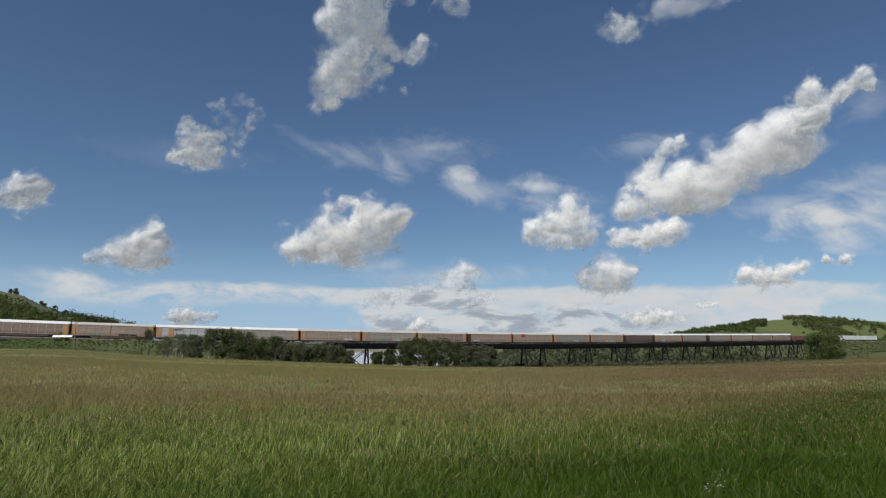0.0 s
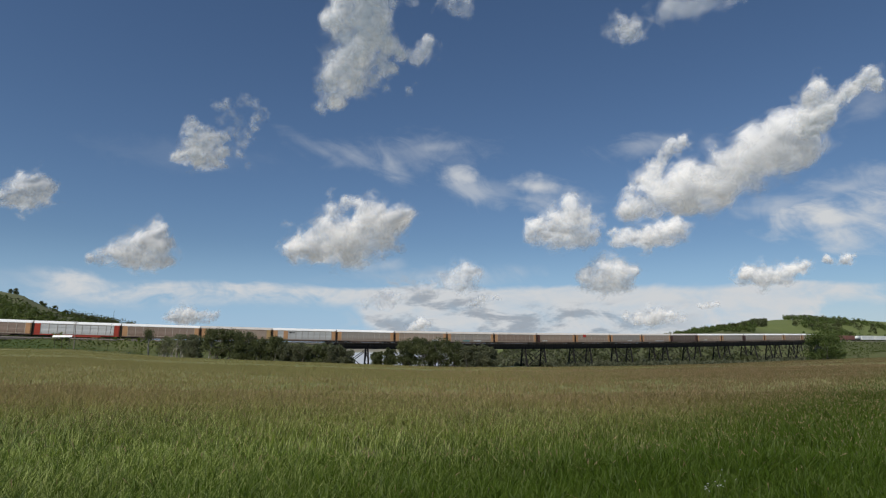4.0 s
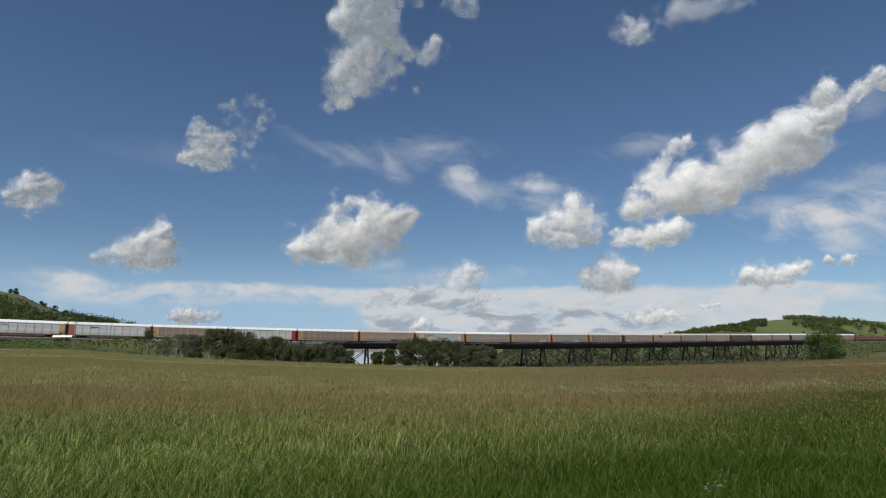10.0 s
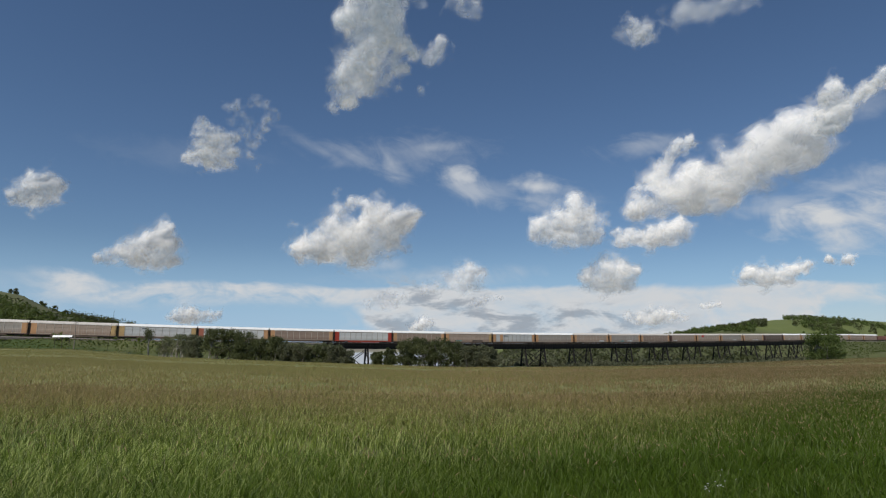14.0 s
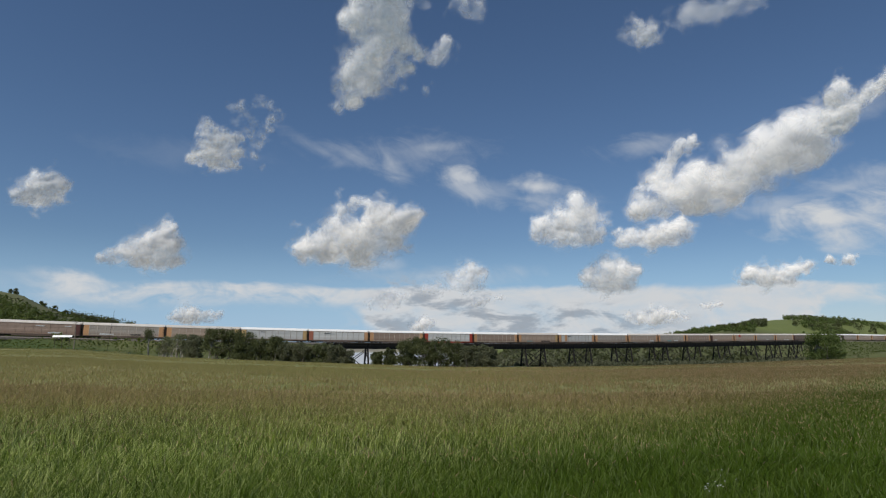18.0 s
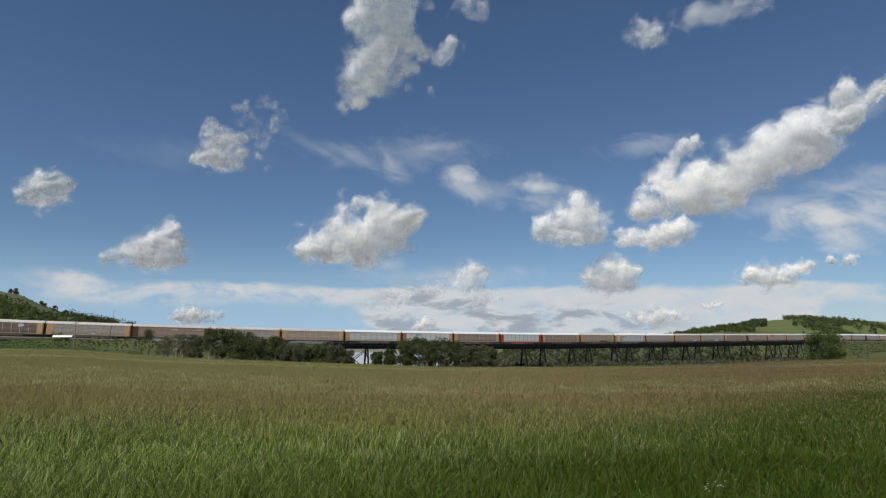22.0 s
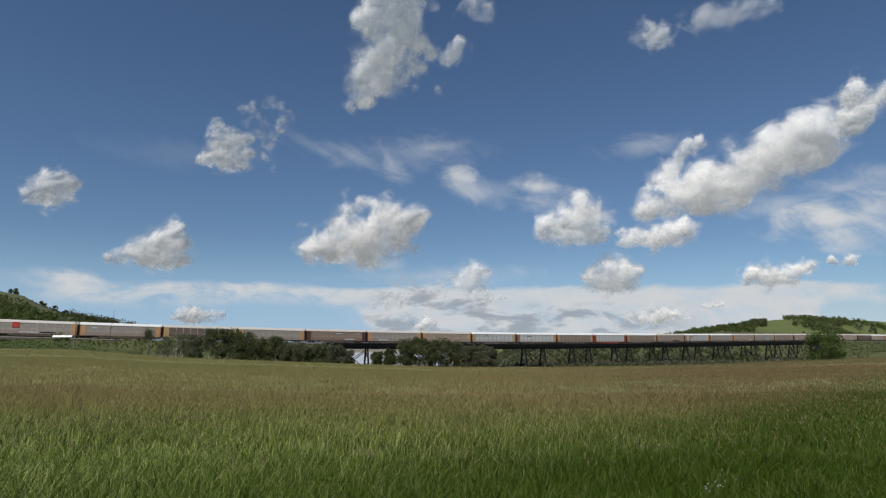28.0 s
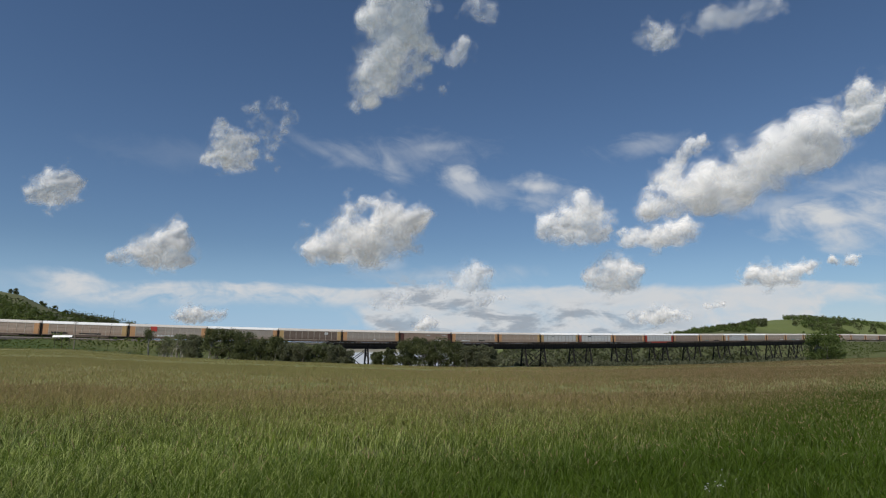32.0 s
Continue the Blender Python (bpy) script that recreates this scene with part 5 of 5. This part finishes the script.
wood("valley_scrub", scatter(7, 2800, 0.07, 0.60, 385, 620, 0.8, 3.4), M["leaf_grey"], "grey-green scrub on the valley bank", 7, 26, 0.5)
wood("valley_scrub", scatter(17, 420, 0.09, 0.50, 400, 600, 2.5, 6), M["leaf_dark"], "darker bushes on the valley bank", 17, 80, 0.55)
wood("embankment_scrub", beside(10, 3200, -130, 92, -14, -3.4, 0.25, 0.6), M["leaf_bright"], "low green scrub on the railway embankment", 10, 24, 0.2)
wood("embankment_scrub", beside(12, 130, -130, 92, -14, -4.5, 0.6, 1.6), M["leaf_mid"], "low dark scrub on the railway embankment", 12, 55, 0.15)
wood("embankment_scrub", beside(11, 2000, 530, 790, -30, -4, 0.3, 1.1), M["leaf_mid"], "low green scrub below the railway", 11, 24, 0.28)
wood("embankment_scrub", beside(13, 60, 620, 720, -30, -18, 2, 4), M["leaf_mid"], "dark bushes below the railway", 13, 110, 0.3)
wood("valley_scrub", scatter(27, 900, 0.03, 0.50, 335, 410, 1.0, 3.0), M["leaf_grey"], "low grey-green scrub on the valley floor", 27, 34, 0.5)


# ---- meadow grass ----


def blades(seed, count, y0, y1, width, tall, lean, levels, seed_share):
    """Blades and seed stalks standing on the land between two distances."""
    rng = np.random.default_rng(seed)
    y = np.sqrt(rng.uniform(y0 ** 2, y1 ** 2, count))
    x = rng.uniform(-0.78, 0.78, count) * y
    # grass grows in tufts
    tuft = rng.integers(0, max(count // 14, 1), count)
    tx, ty = x[tuft], y[tuft]
    x, y = tx + rng.normal(0, 0.05 + 0.010 * ty, count), ty + rng.normal(0, 0.05 + 0.010 * ty, count)
    z = ground(x, y)
    h = tall * rng.uniform(0.55, 1.25, count) * (1 + 0.22 * wob(x, y, 0.9))
    th = rng.uniform(0, math.tau, count)
    ln = lean * rng.uniform(0.1, 1.2, count)
    # the breeze leans the blades to the right
    dx, dy = np.cos(th) * ln + 0.05, np.sin(th) * ln
    face = rng.uniform(-0.9, 0.9, count)
    wx, wy = np.cos(face), np.sin(face)
    w = width * rng.uniform(0.6, 1.4, count) * (1 + 0.02 * y)
    is_seed = rng.uniform(size=count) < seed_share(x, y)
    V, H = [], []
    for i in range(levels):
        t = i / (levels - 1)
        cx, cy, cz = x + dx * h * t * t, y + dy * h * t * t, z + h * (t - 0.33 * ln * t * t)
        half = w * (1 - 0.85 * t ** 1.5) * 0.5
        half = np.where(is_seed, w * (0.2 if t < 0.45 else 0.42 if t < 0.99 else 0.25), half)
        V.append(np.stack([np.stack([cx - wx * half, cy - wy * half, cz], 1), np.stack([cx + wx * half, cy + wy * half, cz], 1)], 1))
        H.append(np.where(is_seed, 2.0 if t > 0.6 else 0.6, t))
    return np.stack(V, 1), np.stack(H, 1)


SWAY = []


def meadow():
    label = "tall green meadow grass with reddish-brown seed heads"
    dry = lambda x, y: np.clip((y - 7.5) / 14, 0, 1) * (0.38 + 0.2 * wob(x, y, 0.13)) * np.clip((190 - y) / 120, 0.55, 1)
    # the nearest grass stands in swathes that the breeze rocks one by one
    few = lambda x, y: np.maximum(dry(x, y), 0.005)
    V, H = blades(1, 95000, 3.6, 8.8, 0.0118, 0.30, 1.1, 3, few)
    foot = V[:, 0, :, :].mean(1)
    ix = np.floor(foot[:, 0] / 1.6).astype(int)
    iy = np.floor((foot[:, 1] - 2.0) / 1.7).astype(int)
    for a, b in sorted(set(zip(ix.tolist(), iy.tolist()))):
        pick = (ix == a) & (iy == b)
        if pick.sum() < 20:
            continue
        base = foot[pick].mean(0)
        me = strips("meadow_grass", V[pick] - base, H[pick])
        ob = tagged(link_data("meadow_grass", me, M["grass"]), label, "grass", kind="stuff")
        ob.matrix_basis = Matrix.Translation(base)
        SWAY.append((ob, Vector(base), a * 0.9 + b * 0.6))
    for args in ((2, 110000, 8.6, 24, 0.0102, 0.25, 0.75, 3, dry), (3, 175000, 24, 75, 0.0138, 0.19, 0.4, 2, dry), (4, 55000, 90, 235, 0.024, 0.16, 0.4, 2, dry), (6, 70000, 66, 150, 0.018, 0.17, 0.4, 2, dry)):
        V, H = blades(*args)
        me = strips("meadow_grass", V, H)
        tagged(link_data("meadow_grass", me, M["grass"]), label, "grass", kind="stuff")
    # shorter grass all round where the view stands
    V, H = blades(5, 13000, 0.3, 9.0, 0.022, 0.22, 1.1, 3, few)
    V[..., 0] += 0.36 * V[:, :1, :1, 0]
    back = V.copy()
    back[..., 0], back[..., 1] = -V[..., 0], -V[..., 1]
    quarter = V.copy()
    quarter[..., 0], quarter[..., 1] = V[..., 1], -V[..., 0]
    other = V.copy()
    other[..., 0], other[..., 1] = -V[..., 1], V[..., 0]
    near = V[V[:, 0, 0, 1] < 3.3]
    for W, G in ((back, H), (quarter, H), (other, H), (near, H[V[:, 0, 0, 1] < 3.3])):
        W[..., 2] -= W[:, :1, :1, 2]
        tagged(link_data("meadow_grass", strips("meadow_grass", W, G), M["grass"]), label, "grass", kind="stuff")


meadow()

# ---- wild flowers ----


def wildflower(x, y, heads, seed):
    """A branching stem with flat white flower heads, standing up out of the grass."""
    rng = random.Random(seed)
    g = float(ground(np.array([x]), np.array([y]))[0])
    root = tagged(empty("wildflower", Matrix.Translation((x, y, g - 0.02))), "white-flowering wild plant standing in the meadow grass", "flower", "wild flowers in the meadow")
    bm = bmesh.new()
    tips = []
    for _ in range(heads):
        tip = Vector((rng.uniform(-0.12, 0.12), rng.uniform(-0.08, 0.08), rng.uniform(0.27, 0.42)))
        tube(bm, [(0, 0, 0), tuple(tip * 0.55 + Vector((0, 0, 0.03))), tuple(tip)], [0.004, 0.003, 0.002], 5)
        tips.append(tip)
    part("stem", bm, M["leaf_mid"], root)
    for tip in tips:
        bm = bmesh.new()
        r = rng.uniform(0.0035, 0.006)
        for k in range(6):
            a = k * math.tau / 6 + rng.uniform(-0.2, 0.2)
            c = tip + Vector((math.cos(a) * r, math.sin(a) * r, 0.004))
            bmesh.ops.create_icosphere(bm, subdivisions=1, radius=r * 0.62, matrix=Matrix.Translation(c) @ Matrix.Diagonal((1, 1, 0.55, 1)))
        part("flower_head", bm, M["white"], root, "small flat white flower head")


for k, (x, y, n) in enumerate(((2.62, 6.3, 7), (2.45, 6.0, 5), (2.9, 6.6, 4))):
    wildflower(x, y, n, 60 + k)

# ---- posts and boards by the line ----


def upright(name, x, y, height, thick, lean, label):
    g = float(ground(np.array([x]), np.array([y]))[0])
    root = tagged(empty(name, Matrix.Translation((x, y, g - 0.3))), label, "pole")
    bm = bmesh.new()
    tube(bm, [(0, 0, 0), (lean * 0.5, 0, height * 0.5), (lean, 0, height)], [thick, thick * 0.85, thick * 0.65], 8)
    part("shaft", bm, M["under"] if name == "radio_mast" else M["pole"], root)
    return root


pole = upright("utility_pole", at_px(131, 205), 205, 9.6, 0.15, 0.0, "grey wooden utility pole beside the railway")
bm = bmesh.new()
box(bm, -0.7, 0.7, -0.06, 0.06, 8.9, 9.05, 0.01)
part("crossarm", bm, M["pole"], pole)
for x in (-0.6, 0.6):
    bm = bmesh.new()
    bmesh.ops.create_cone(bm, cap_ends=True, segments=10, radius1=0.09, radius2=0.05, depth=0.25, matrix=Matrix.Translation((x, 0, 9.18)))
    part("insulator", bm, M["white"], pole, "white ceramic insulator")
mast = upright("radio_mast", at_px(190, 226), 226, 14.8, 0.075, 1.5, "thin dark mast leaning beside the railway")

board_y = 205.0
board = tagged(empty("trackside_board", Matrix.Translation((at_px(109, board_y), board_y, float(ground(np.array([at_px(109, board_y)]), np.array([board_y]))[0]) - 0.3))), "long white board on low posts by the railway", "sign")
drop = board.matrix_basis.translation.z
bm = bmesh.new()
box(bm, -3.2, 3.2, -0.05, 0.05, 4.22 - drop, 5.02 - drop, 0.02)
bmesh.ops.rotate(bm, verts=bm.verts, cent=(0, 0, 4.62 - drop), matrix=Matrix.Rotation(radians(-35), 3, "X"))
part("panel", bm, M["white"], board, "plain white sloping panel")
for x in (-2.4, 0.0, 2.4):
    bm = bmesh.new()
    box(bm, x - 0.05, x + 0.05, -0.05, 0.05, 0.0, 4.5 - drop)
    part("post", bm, M["under"], board)


# ---- what moves ----


def motions():
    times = [0, 2, 4, 6, 8, 10, 12, 14, 16, 18, 20, 22, 24, 26, 28, 30, 32]
    for ob, s13 in TRAIN:
        walk(ob, [(t, line_pose(s13 - 1.1 + SPEED * (t - 13))) for t in times])
    for ob, base, phase in SWAY:
        rows = []
        for k in range(41):
            t = 0.8 * k
            gust = 0.7 * math.sin(1.1 * t - phase) + 0.5 * math.sin(2.3 * t - 1.7 * phase)
            rows.append((t, Matrix.Translation(base) @ pose(0, 0, 0, 0.35 * math.sin(1.7 * t + phase), 0.9 * gust, 0)))
        walk(ob, rows)
    for ob, mid, (vx, vz) in CLOUD_KEYS:
        walk(ob, [(t, Matrix.Translation(mid + Vector((vx, 0, vz)) * (t - 13))) for t in (0, 16, 32)])


motions()
